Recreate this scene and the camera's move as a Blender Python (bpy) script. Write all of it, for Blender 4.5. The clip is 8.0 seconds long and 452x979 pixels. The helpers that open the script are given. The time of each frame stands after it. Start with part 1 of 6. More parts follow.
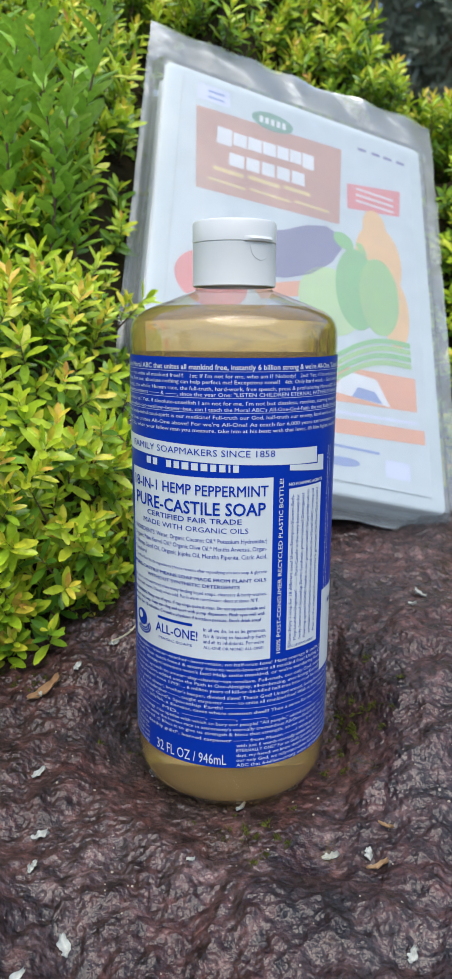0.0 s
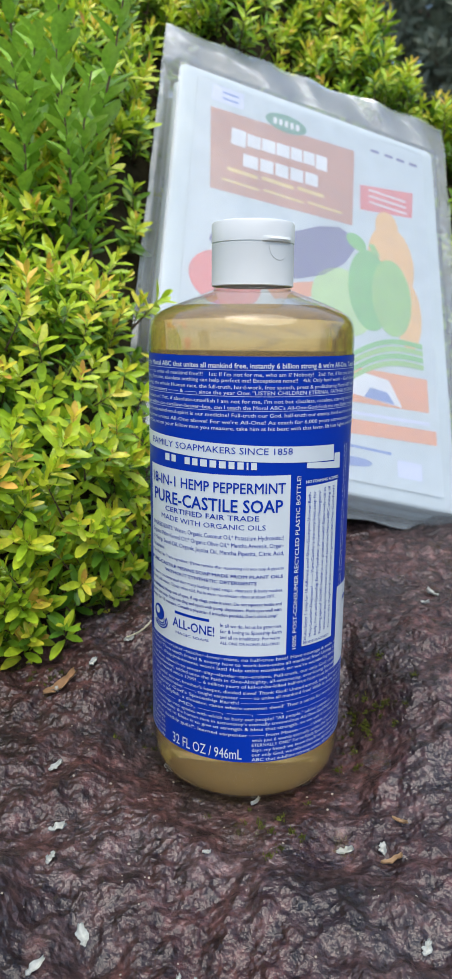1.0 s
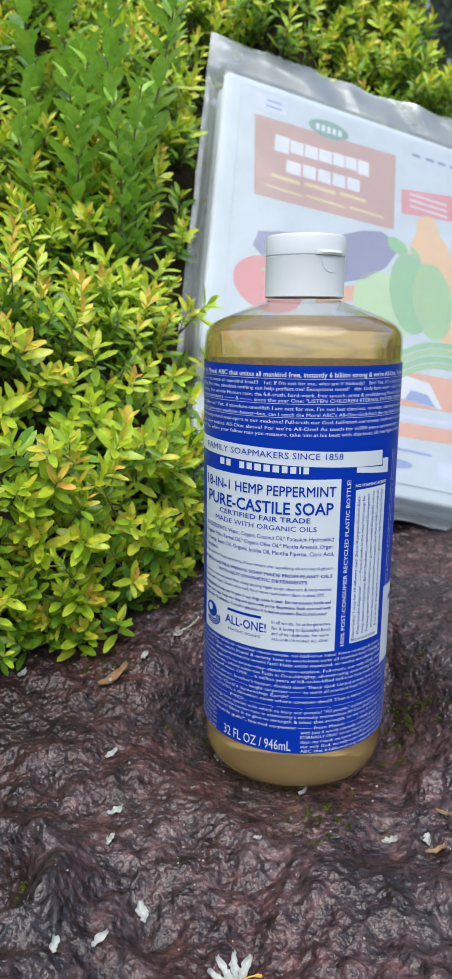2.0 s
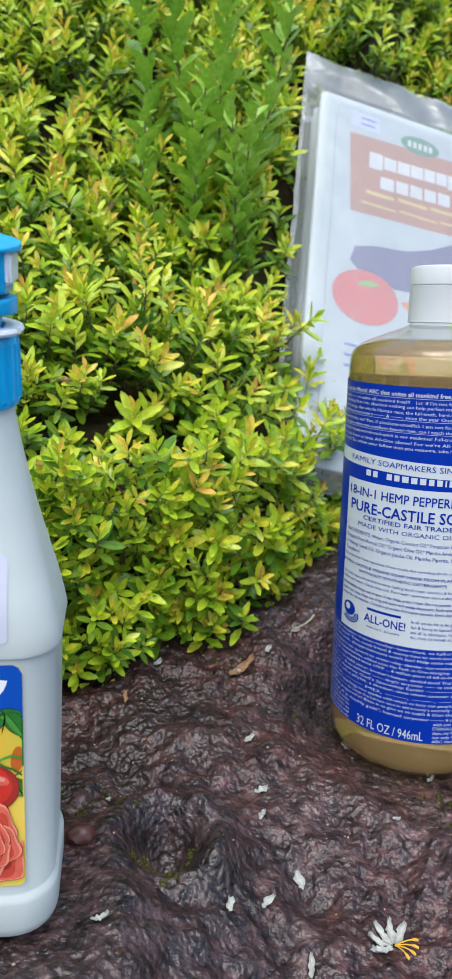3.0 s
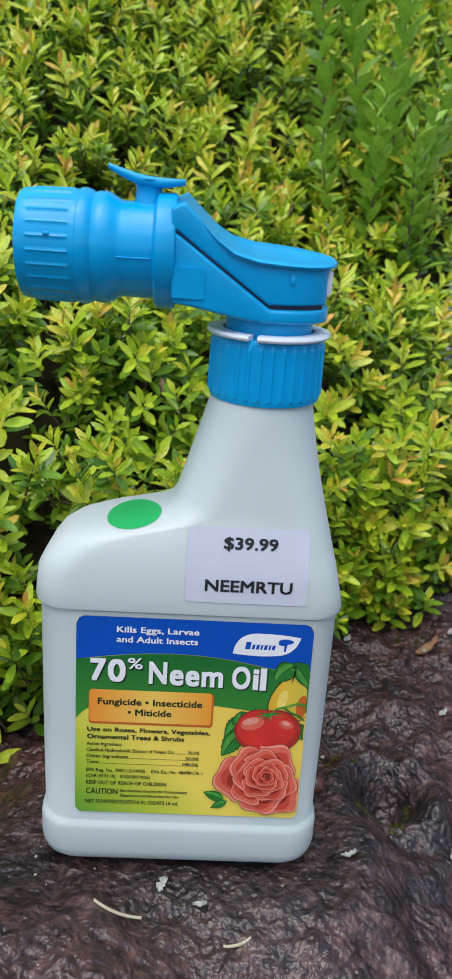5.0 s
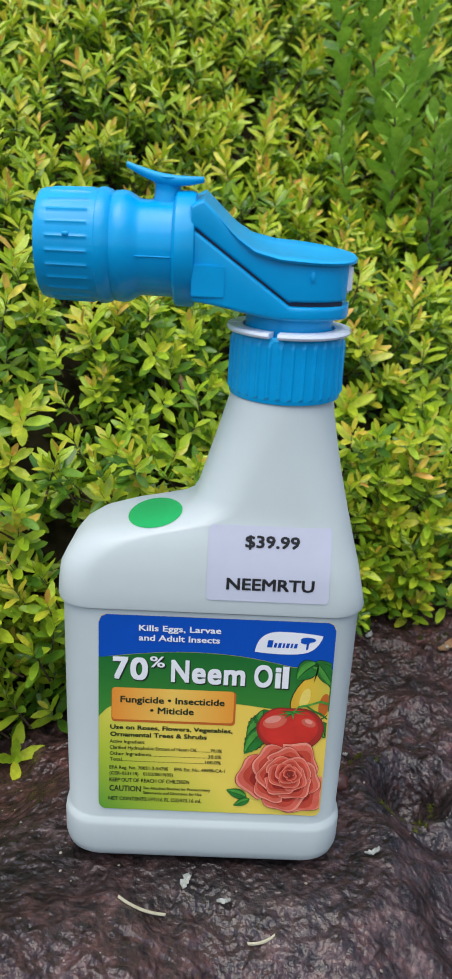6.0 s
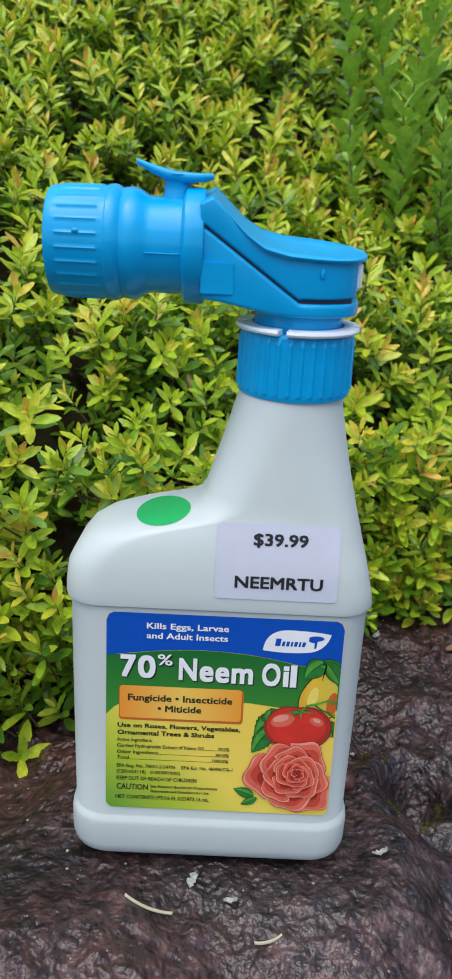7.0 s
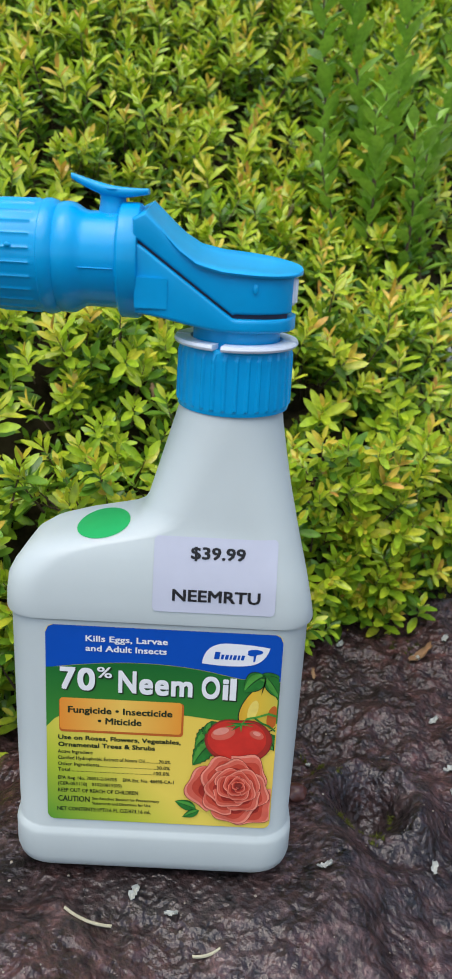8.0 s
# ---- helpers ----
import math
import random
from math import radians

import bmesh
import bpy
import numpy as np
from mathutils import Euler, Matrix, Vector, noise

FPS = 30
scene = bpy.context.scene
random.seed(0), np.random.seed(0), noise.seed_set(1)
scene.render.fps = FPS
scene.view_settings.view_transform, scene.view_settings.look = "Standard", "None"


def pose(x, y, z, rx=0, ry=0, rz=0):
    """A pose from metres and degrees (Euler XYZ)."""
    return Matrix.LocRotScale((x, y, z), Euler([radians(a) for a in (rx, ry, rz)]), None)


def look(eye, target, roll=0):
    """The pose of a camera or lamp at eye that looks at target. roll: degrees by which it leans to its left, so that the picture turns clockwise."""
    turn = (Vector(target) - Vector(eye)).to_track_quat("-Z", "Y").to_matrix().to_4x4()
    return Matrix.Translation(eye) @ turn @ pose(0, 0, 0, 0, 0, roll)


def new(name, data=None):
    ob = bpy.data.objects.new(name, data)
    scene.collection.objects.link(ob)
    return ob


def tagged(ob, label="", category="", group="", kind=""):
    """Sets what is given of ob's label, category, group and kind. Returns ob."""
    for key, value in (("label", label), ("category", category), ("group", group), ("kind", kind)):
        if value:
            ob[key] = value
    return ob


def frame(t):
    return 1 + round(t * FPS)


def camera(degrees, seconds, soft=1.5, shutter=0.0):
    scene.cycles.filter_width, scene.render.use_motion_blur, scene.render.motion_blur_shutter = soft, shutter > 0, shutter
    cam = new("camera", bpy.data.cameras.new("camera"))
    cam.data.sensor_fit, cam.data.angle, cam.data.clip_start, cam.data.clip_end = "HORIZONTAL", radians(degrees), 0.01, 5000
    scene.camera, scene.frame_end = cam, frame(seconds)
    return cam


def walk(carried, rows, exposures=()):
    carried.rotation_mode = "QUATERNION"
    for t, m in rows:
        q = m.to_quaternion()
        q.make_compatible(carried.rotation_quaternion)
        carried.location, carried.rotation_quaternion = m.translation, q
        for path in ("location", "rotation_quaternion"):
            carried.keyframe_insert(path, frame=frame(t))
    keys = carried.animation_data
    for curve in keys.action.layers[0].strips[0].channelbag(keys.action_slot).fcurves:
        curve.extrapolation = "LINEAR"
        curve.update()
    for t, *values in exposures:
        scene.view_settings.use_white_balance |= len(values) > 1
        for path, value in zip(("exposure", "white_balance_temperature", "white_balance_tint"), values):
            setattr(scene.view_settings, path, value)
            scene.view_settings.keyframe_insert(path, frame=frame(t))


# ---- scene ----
import functools

cam = camera(33.8, 8.0)
# seconds, eye in metres, yaw, pitch and roll in degrees
PATH = [
    (0.0, 0.00498, -0.00311, 0.20488, 0.890, -14.052, -0.51),
    (0.5, 0.00566, -0.00565, 0.20645, 1.077, -14.139, -0.34),
    (1.0, 0.00062, -0.00693, 0.20423, 1.429, -13.973, -0.28),
    (2.3, -0.01796, -0.02708, 0.21301, 4.409, -14.198, -0.30),
    (2.5, -0.03134, -0.03213, 0.21527, 4.667, -14.180, -0.11),
    (3.0, -0.06137, -0.05341, 0.22303, 6.181, -14.450, 0.20),
    (3.5, -0.08130, -0.06719, 0.22472, 7.930, -14.575, 0.43),
    (4.0, -0.10386, -0.08573, 0.22690, 9.638, -14.739, 0.65),
    (4.5, -0.11332, -0.08908, 0.22899, 11.307, -14.953, 0.59),
    (5.0, -0.12549, -0.09762, 0.22921, 12.548, -15.206, 0.41),
    (5.2, -0.12750, -0.09850, 0.22990, 12.960, -15.400, 0.27),
    (6.5, -0.12570, -0.09604, 0.23026, 14.346, -15.613, -0.54),
    (7.0, -0.12731, -0.09681, 0.22908, 14.535, -15.548, -0.34),
    (7.5, -0.11925, -0.09649, 0.22943, 14.771, -15.362, -0.19),
    (8.0, -0.10710, -0.09081, 0.23282, 14.380, -15.364, 0.00),
]
walk(cam, [(t, pose(x, y, z, 90 + p, 0, w) @ pose(0, 0, 0, 0, 0, r)) for t, x, y, z, w, p, r in PATH],
     exposures=[(0.0, 0.40), (2.5, 0.46), (3.5, 0.36), (4.5, 0.06), (5.2, 0.07), (8.0, 0.09)])
cam.data.dof.use_dof = True
cam.data.dof.focus_distance = 0.305
cam.data.dof.aperture_fstop = 31.0

# ---- light: bright overcast sky ----
world = bpy.data.worlds.new("overcast_sky")
scene.world = world
world.use_nodes = True
wn = world.node_tree
sky = wn.nodes.new("ShaderNodeTexSky")
sky.sky_type = "NISHITA"
sky.sun_disc = False
sky.sun_elevation = radians(72)
sky.sun_rotation = radians(200)
sky.air_density, sky.dust_density, sky.ozone_density = 0.95, 2.6, 1.2
wn.links.new(sky.outputs[0], wn.nodes["Background"].inputs[0])
wn.nodes["Background"].inputs[1].default_value = 0.25
sun = new("sun", bpy.data.lights.new("sun", "SUN"))
sun.data.energy, sun.data.angle, sun.data.color = 1.5, radians(60), (1.0, 0.96, 0.88)
sun.matrix_world = look((0.5, -1.1, 3.0), (0, 0.3, 0))


# ---- materials ----
def material(name, rough=0.5, spec=0.5):
    m = bpy.data.materials.new(name)
    m.use_nodes = True
    b = m.node_tree.nodes["Principled BSDF"]
    b.inputs["Roughness"].default_value = rough
    b.inputs["Specular IOR Level"].default_value = spec
    return m, m.node_tree.nodes, m.node_tree.links, b


def noise_node(n, l, scale, detail=6, rough=0.55, coords="Object"):
    tc = n.new("ShaderNodeTexCoord")
    t = n.new("ShaderNodeTexNoise")
    t.inputs["Scale"].default_value = scale
    t.inputs["Detail"].default_value = detail
    t.inputs["Roughness"].default_value = rough
    l.new(tc.outputs[coords], t.inputs["Vector"])
    return t


def ramp(n, l, fac, stops):
    r = n.new("ShaderNodeValToRGB")
    els = r.color_ramp.elements
    while len(els) < len(stops):
        els.new(0.5)
    for e, (p, c) in zip(els, stops):
        e.position, e.color = p, (*c, 1)
    l.new(fac, r.inputs[0])
    return r


def bump(n, l, b, height, strength, distance, before=None):
    k = n.new("ShaderNodeBump")
    k.inputs["Strength"].default_value = strength
    k.inputs["Distance"].default_value = distance
    l.new(height, k.inputs["Height"])
    if before:
        l.new(before.outputs[0], k.inputs["Normal"])
    l.new(k.outputs[0], b.inputs["Normal"])
    return k


def plain(name, color, rough=0.4, vary=0.06, scale=60, relief=0.0, spec=0.5):
    """A painted or moulded surface with slight mottling."""
    m, n, l, b = material(name, rough, spec)
    t = noise_node(n, l, scale)
    lo, hi = [max(0, c * (1 - vary)) for c in color], [min(1, c * (1 + vary)) for c in color]
    l.new(ramp(n, l, t.outputs[0], [(0.3, lo), (0.7, hi)]).outputs[0], b.inputs["Base Color"])
    if relief:
        bump(n, l, b, noise_node(n, l, scale * 12, 3).outputs[0], 0.3, relief)
    return m


def mix_color(n, l, fac, a, b_):
    k = n.new("ShaderNodeMix")
    k.data_type = "RGBA"
    l.new(fac, k.inputs[0])
    for s, v in ((k.inputs[6], a), (k.inputs[7], b_)):
        if isinstance(v, tuple):
            s.default_value = (*v, 1)
        else:
            l.new(v, s)
    return k.outputs[2]


def noise_warp(n, l, scale, amount):
    """Object coordinates pushed about by noise."""
    tc = n.new("ShaderNodeTexCoord")
    t = noise_node(n, l, scale, 3)
    s, ad = n.new("ShaderNodeVectorMath"), n.new("ShaderNodeVectorMath")
    s.operation, ad.operation = "SCALE", "ADD"
    s.inputs["Scale"].default_value = amount
    l.new(t.outputs["Color"], s.inputs[0])
    l.new(tc.outputs["Object"], ad.inputs[0])
    l.new(s.outputs[0], ad.inputs[1])
    return ad.outputs[0]


def rock_material():
    m, n, l, b = material("wet_volcanic_rock", 0.6, 0.2)

    def share(src, k):
        sc = n.new("ShaderNodeMath")
        sc.operation = "MULTIPLY"
        sc.inputs[1].default_value = k
        l.new(src, sc.inputs[0])
        return sc.outputs[0]

    def mask(scale, lo, hi, detail=5, rough=0.6):
        return ramp(n, l, noise_node(n, l, scale, detail, rough).outputs[0], [(lo, (0, 0, 0)), (hi, (1, 1, 1))]).outputs[0]
    # purplish brown stone, redder in places, with sooty stains
    base = ramp(n, l, noise_node(n, l, 55, 8, 0.65).outputs[0], [(0.32, (0.012, 0.006, 0.006)), (0.5, (0.046, 0.026, 0.024)), (0.68, (0.098, 0.066, 0.064))])
    c = mix_color(n, l, share(mask(9, 0.40, 0.66), 0.8), base.outputs[0], (0.082, 0.032, 0.028))
    c = mix_color(n, l, share(mask(12, 0.46, 0.60), 0.75), c, (0.014, 0.011, 0.011))
    # greyish worn patches, thin lichen crust and mineral grains
    c = mix_color(n, l, share(mask(16, 0.56, 0.72), 0.40), c, (0.13, 0.10, 0.10))
    c = mix_color(n, l, share(mask(26, 0.66, 0.72, 6, 0.7), 0.4), c, (0.19, 0.17, 0.12))
    c = mix_color(n, l, share(mask(420, 0.60, 0.74), 0.22), c, (0.25, 0.20, 0.185))
    mottle = ramp(n, l, noise_node(n, l, 150, 6, 0.7).outputs[0], [(0.36, (0.15, 0.15, 0.15)), (0.52, (0.8, 0.8, 0.8)), (0.66, (1.9, 1.8, 1.75))])
    mul = n.new("ShaderNodeMix")
    mul.data_type, mul.blend_type = "RGBA", "MULTIPLY"
    mul.inputs[0].default_value = 1.0
    l.new(c, mul.inputs[6])
    l.new(mottle.outputs[0], mul.inputs[7])
    l.new(mul.outputs[2], b.inputs["Base Color"])
    # a film of water, thicker in some places
    film = ramp(n, l, noise_node(n, l, 15, 4).outputs[0], [(0.34, (0.40, 0.40, 0.40)), (0.58, (0.75, 0.75, 0.75))])
    l.new(film.outputs[0], b.inputs["Coat Weight"])
    b.inputs["Coat Roughness"].default_value = 0.09
    b.inputs["Coat IOR"].default_value = 1.55
    grains = n.new("ShaderNodeTexVoronoi")
    grains.feature = "SMOOTH_F1"
    grains.inputs["Scale"].default_value = 340
    grains.inputs["Smoothness"].default_value = 0.6
    l.new(noise_warp(n, l, 90, 0.003), grains.inputs["Vector"])
    k = bump(n, l, b, noise_node(n, l, 110, 2, 0.5).outputs[0], 1.0, 0.0009)
    k = bump(n, l, b, noise_node(n, l, 260, 3, 0.5).outputs[0], 1.0, 0.0018, k)
    k2 = bump(n, l, b, grains.outputs["Distance"], 1.0, 0.0010, k)
    l.new(k2.outputs[0], b.inputs["Coat Normal"])
    bump(n, l, b, noise_node(n, l, 620, 4, 0.6).outputs[0], 1.0, 0.0008, k2)
    return m


def leaf_material(name, stops, spec=0.5, rough=0.32):
    m, n, l, b = material(name, rough, spec)
    g = n.new("ShaderNodeNewGeometry")
    c = ramp(n, l, g.outputs["Random Per Island"], stops)
    t = ramp(n, l, noise_node(n, l, 260, 3).outputs[0], [(0.3, (0.72, 0.75, 0.72)), (0.7, (1.12, 1.1, 1.05))])
    mul = n.new("ShaderNodeMix")
    mul.data_type, mul.blend_type = "RGBA", "MULTIPLY"
    mul.inputs[0].default_value = 1.0
    l.new(c.outputs[0], mul.inputs[6])
    l.new(t.outputs[0], mul.inputs[7])
    l.new(mul.outputs[2], b.inputs["Base Color"])
    tr = n.new("ShaderNodeBsdfTranslucent")
    l.new(mul.outputs[2], tr.inputs[0])
    mx = n.new("ShaderNodeMixShader")
    mx.inputs[0].default_value = 0.24
    l.new(b.outputs[0], mx.inputs[1])
    l.new(tr.outputs[0], mx.inputs[2])
    l.new(mx.outputs[0], n["Material Output"].inputs[0])
    return m


def clear_plastic(name, tint, gloss_rough=0.05, haze=0.0, ior=1.45, thin=False):
    """A thin clear wall: see-through, with Fresnel gloss and, for film, a milky share."""
    m, n, l, b = material(name)
    n.remove(b)
    tp, gl, df = n.new("ShaderNodeBsdfTransparent"), n.new("ShaderNodeBsdfGlossy"), n.new("ShaderNodeBsdfDiffuse")
    tp.inputs[0].default_value = (*tint, 1)
    gl.inputs["Roughness"].default_value = gloss_rough
    df.inputs[0].default_value = (0.80, 0.88, 0.88, 1)
    fr = n.new("ShaderNodeFresnel")
    fr.inputs[0].default_value = ior
    a, c = n.new("ShaderNodeMixShader"), n.new("ShaderNodeMixShader")
    a.inputs[0].default_value = haze
    l.new(tp.outputs[0], a.inputs[1])
    l.new(df.outputs[0], a.inputs[2])
    l.new(fr.outputs[0], c.inputs[0])
    if thin:
        lw, pw, ml = n.new("ShaderNodeLayerWeight"), n.new("ShaderNodeMath"), n.new("ShaderNodeMath")
        lw.inputs[0].default_value = 0.5
        pw.operation, ml.operation = "POWER", "MULTIPLY_ADD"
        pw.inputs[1].default_value = 4.0
        ml.inputs[1].default_value, ml.inputs[2].default_value = 0.8, 0.045
        l.new(lw.outputs["Facing"], pw.inputs[0])
        l.new(pw.outputs[0], ml.inputs[0])
        l.new(ml.outputs[0], c.inputs[0])
    l.new(a.outputs[0], c.inputs[1])
    l.new(gl.outputs[0], c.inputs[2])
    l.new(c.outputs[0], n["Material Output"].inputs[0])
    if haze:
        k = n.new("ShaderNodeBump")
        k.inputs["Strength"].default_value = 0.5
        k.inputs["Distance"].default_value = 0.002
        l.new(noise_node(n, l, 35, 3).outputs[0], k.inputs["Height"])
        for s in (gl, df, fr):
            l.new(k.outputs[0], s.inputs["Normal"])
    return m


ROCK = rock_material()
LEAF_YOUNG = leaf_material("young_leaf", [(0.0, (0.38, 0.58, 0.03)), (0.45, (0.50, 0.66, 0.035)), (0.80, (0.57, 0.67, 0.045)), (1.0, (0.72, 0.66, 0.06))])
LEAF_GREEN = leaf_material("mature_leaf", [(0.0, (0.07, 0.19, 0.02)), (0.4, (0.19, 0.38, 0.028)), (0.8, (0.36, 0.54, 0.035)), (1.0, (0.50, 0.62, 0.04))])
LEAF_TIP = leaf_material("leaf_tip", [(0.0, (0.62, 0.66, 0.05)), (0.5, (0.76, 0.65, 0.07)), (0.85, (0.78, 0.52, 0.09)), (1.0, (0.66, 0.36, 0.08))])
LEAF_SHOOT = leaf_material("shoot_leaf", [(0.0, (0.22, 0.45, 0.05)), (0.6, (0.36, 0.58, 0.075)), (1.0, (0.50, 0.64, 0.07))])
LEAF_DRY = leaf_material("dry_leaf", [(0.0, (0.34, 0.20, 0.10)), (1.0, (0.46, 0.32, 0.19))], 0.2, 0.7)
TWIG = plain("twig_bark", (0.09, 0.055, 0.03), 0.8, 0.3, 200, 0.0006)
# twig brown darkened to paint the deep shade in the hedge's gaps
CORE = plain("hedge_core_painted_shade", (0.035, 0.028, 0.013), 0.9, 0.5, 120, 0.003, 0.1)
SOIL = plain("damp_soil", (0.055, 0.04, 0.03), 0.9, 0.35, 40, 0.004, 0.2)
CAP_WHITE = plain("white_cap_plastic", (0.60, 0.625, 0.60), 0.38, 0.03, 40)
BOTTLE_WHITE = plain("white_bottle_plastic", (0.52, 0.58, 0.555), 0.42, 0.025, 30, 0.00008)
SPRAY_BLUE = plain("blue_sprayer_plastic", (0.0, 0.35, 0.70), 0.26, 0.08, 50, 0.00006, 0.32)
SLOT_DARK = plain("dark_seam", (0.01, 0.02, 0.05), 0.7, 0.1)
RING_WHITE = plain("translucent_white_ring", (0.74, 0.80, 0.86), 0.3, 0.04)
BLUE_INK = plain("soap_label_blue", (0.002, 0.030, 0.31), 0.30, 0.05, 50, 0, 0.09)
WHITE_INK = plain("label_white", (0.57, 0.62, 0.62), 0.36, 0.03, 60)
BLACK_INK = plain("black_print", (0.012, 0.012, 0.013), 0.5, 0.1)
STICKER = plain("price_sticker_paper", (0.55, 0.575, 0.65), 0.5, 0.03, 80)
DOT_GREEN = plain("green_dot_paper", (0.008, 0.40, 0.10), 0.45, 0.05, 80)
CLEAR_WALL = clear_plastic("clear_bottle_wall", (0.98, 0.975, 0.95), 0.06, thin=True)
FILM = clear_plastic("clear_bag_film", (0.95, 0.97, 0.97), 0.16, 0.22, 1.45)
FILM_BACK = clear_plastic("clear_bag_back_film", (0.95, 0.97, 0.97), 0.2, 0.03, 1.35)
FLEECE = plain("white_fleece_fabric", (0.56, 0.62, 0.64), 0.8, 0.05, 30, 0.0006)


def liquid_material():
    m, n, l, b = material("amber_liquid_soap", 0.05)
    b.inputs["Base Color"].default_value = (0.86, 0.61, 0.25, 1)
    b.inputs["Transmission Weight"].default_value = 0.78
    b.inputs["IOR"].default_value = 1.36
    return m


LIQUID = liquid_material()


# ---- building helpers ----
def part(name, bm, mat, parent=None, label="", smooth=True):
    me = bpy.data.meshes.new(name)
    bm.to_mesh(me)
    bm.free()
    return part_mesh(name, me, mat, parent, label, smooth)


def part_mesh(name, me, mat, parent=None, label="", smooth=True):
    for m in mat if isinstance(mat, (list, tuple)) else [mat]:
        me.materials.append(m)
    if smooth:
        me.shade_smooth()
        if len(me.polygons) < 60000:
            me.set_sharp_from_angle(angle=radians(38))
    ob = new(name, me)
    ob.parent = parent
    if label:
        tagged(ob, label)
    return ob


def thing(name, m, label, category, group="", kind=""):
    ob = new(name)
    ob.empty_display_size = 0.02
    ob.matrix_world = m
    return tagged(ob, label, category, group, kind)


def lathe(profile, steps=96, closed=True):
    """A turned form from (radius, height) pairs, from the bottom up."""
    bm = bmesh.new()
    rings = []
    for r, z in profile:
        rings.append([bm.verts.new((r * math.cos(2 * math.pi * i / steps), r * math.sin(2 * math.pi * i / steps), z)) for i in range(steps)])
    for a, b in zip(rings, rings[1:]):
        for i in range(steps):
            j = (i + 1) % steps
            bm.faces.new((a[i], a[j], b[j], b[i]))
    if closed:
        bm.faces.new(list(reversed(rings[0])))
        bm.faces.new(rings[-1])
    return bm


def loft(sections, cap=True):
    """Skin over rings of points, all with as many points."""
    bm = bmesh.new()
    rings = [[bm.verts.new(p) for p in s] for s in sections]
    k = len(rings[0])
    for a, b in zip(rings, rings[1:]):
        for i in range(k):
            j = (i + 1) % k
            bm.faces.new((a[i], a[j], b[j], b[i]))
    if cap:
        bm.faces.new(list(reversed(rings[0])))
        bm.faces.new(rings[-1])
    bmesh.ops.recalc_face_normals(bm, faces=bm.faces)
    return bm


def round_rect(x0, x1, y0, y1, r, steps=7):
    """Corner-rounded rectangle, anticlockwise."""
    r = min(r, (x1 - x0) / 2 - 1e-5, (y1 - y0) / 2 - 1e-5)
    pts = []
    for cx, cy, a0 in ((x1 - r, y0 + r, -90), (x1 - r, y1 - r, 0), (x0 + r, y1 - r, 90), (x0 + r, y0 + r, 180)):
        for i in range(steps + 1):
            a = radians(a0 + 90 * i / steps)
            pts.append((cx + r * math.cos(a), cy + r * math.sin(a)))
    return pts


def smoothstep(t):
    t = min(1, max(0, t))
    return t * t * (3 - 2 * t)


# ---- rock ----
SOAP_RISE = 0.011  # height of the label's zero over the bottle's base
SOAP_AT = (0.0011, 0.3198, -0.011)
NEEM_AT = (-0.2036, 0.1647, 0.0062)


PUDDLES = ((0.033, 0.2530, 0.015, 0.006), (0.064, 0.2980, 0.010, 0.006), (0.0, 0.2570, 0.012, 0.004))


def bumpy(x, y, s, amount, seed=0.0):
    return amount * noise.noise((x / s + seed, y / s - seed, seed * 0.7))


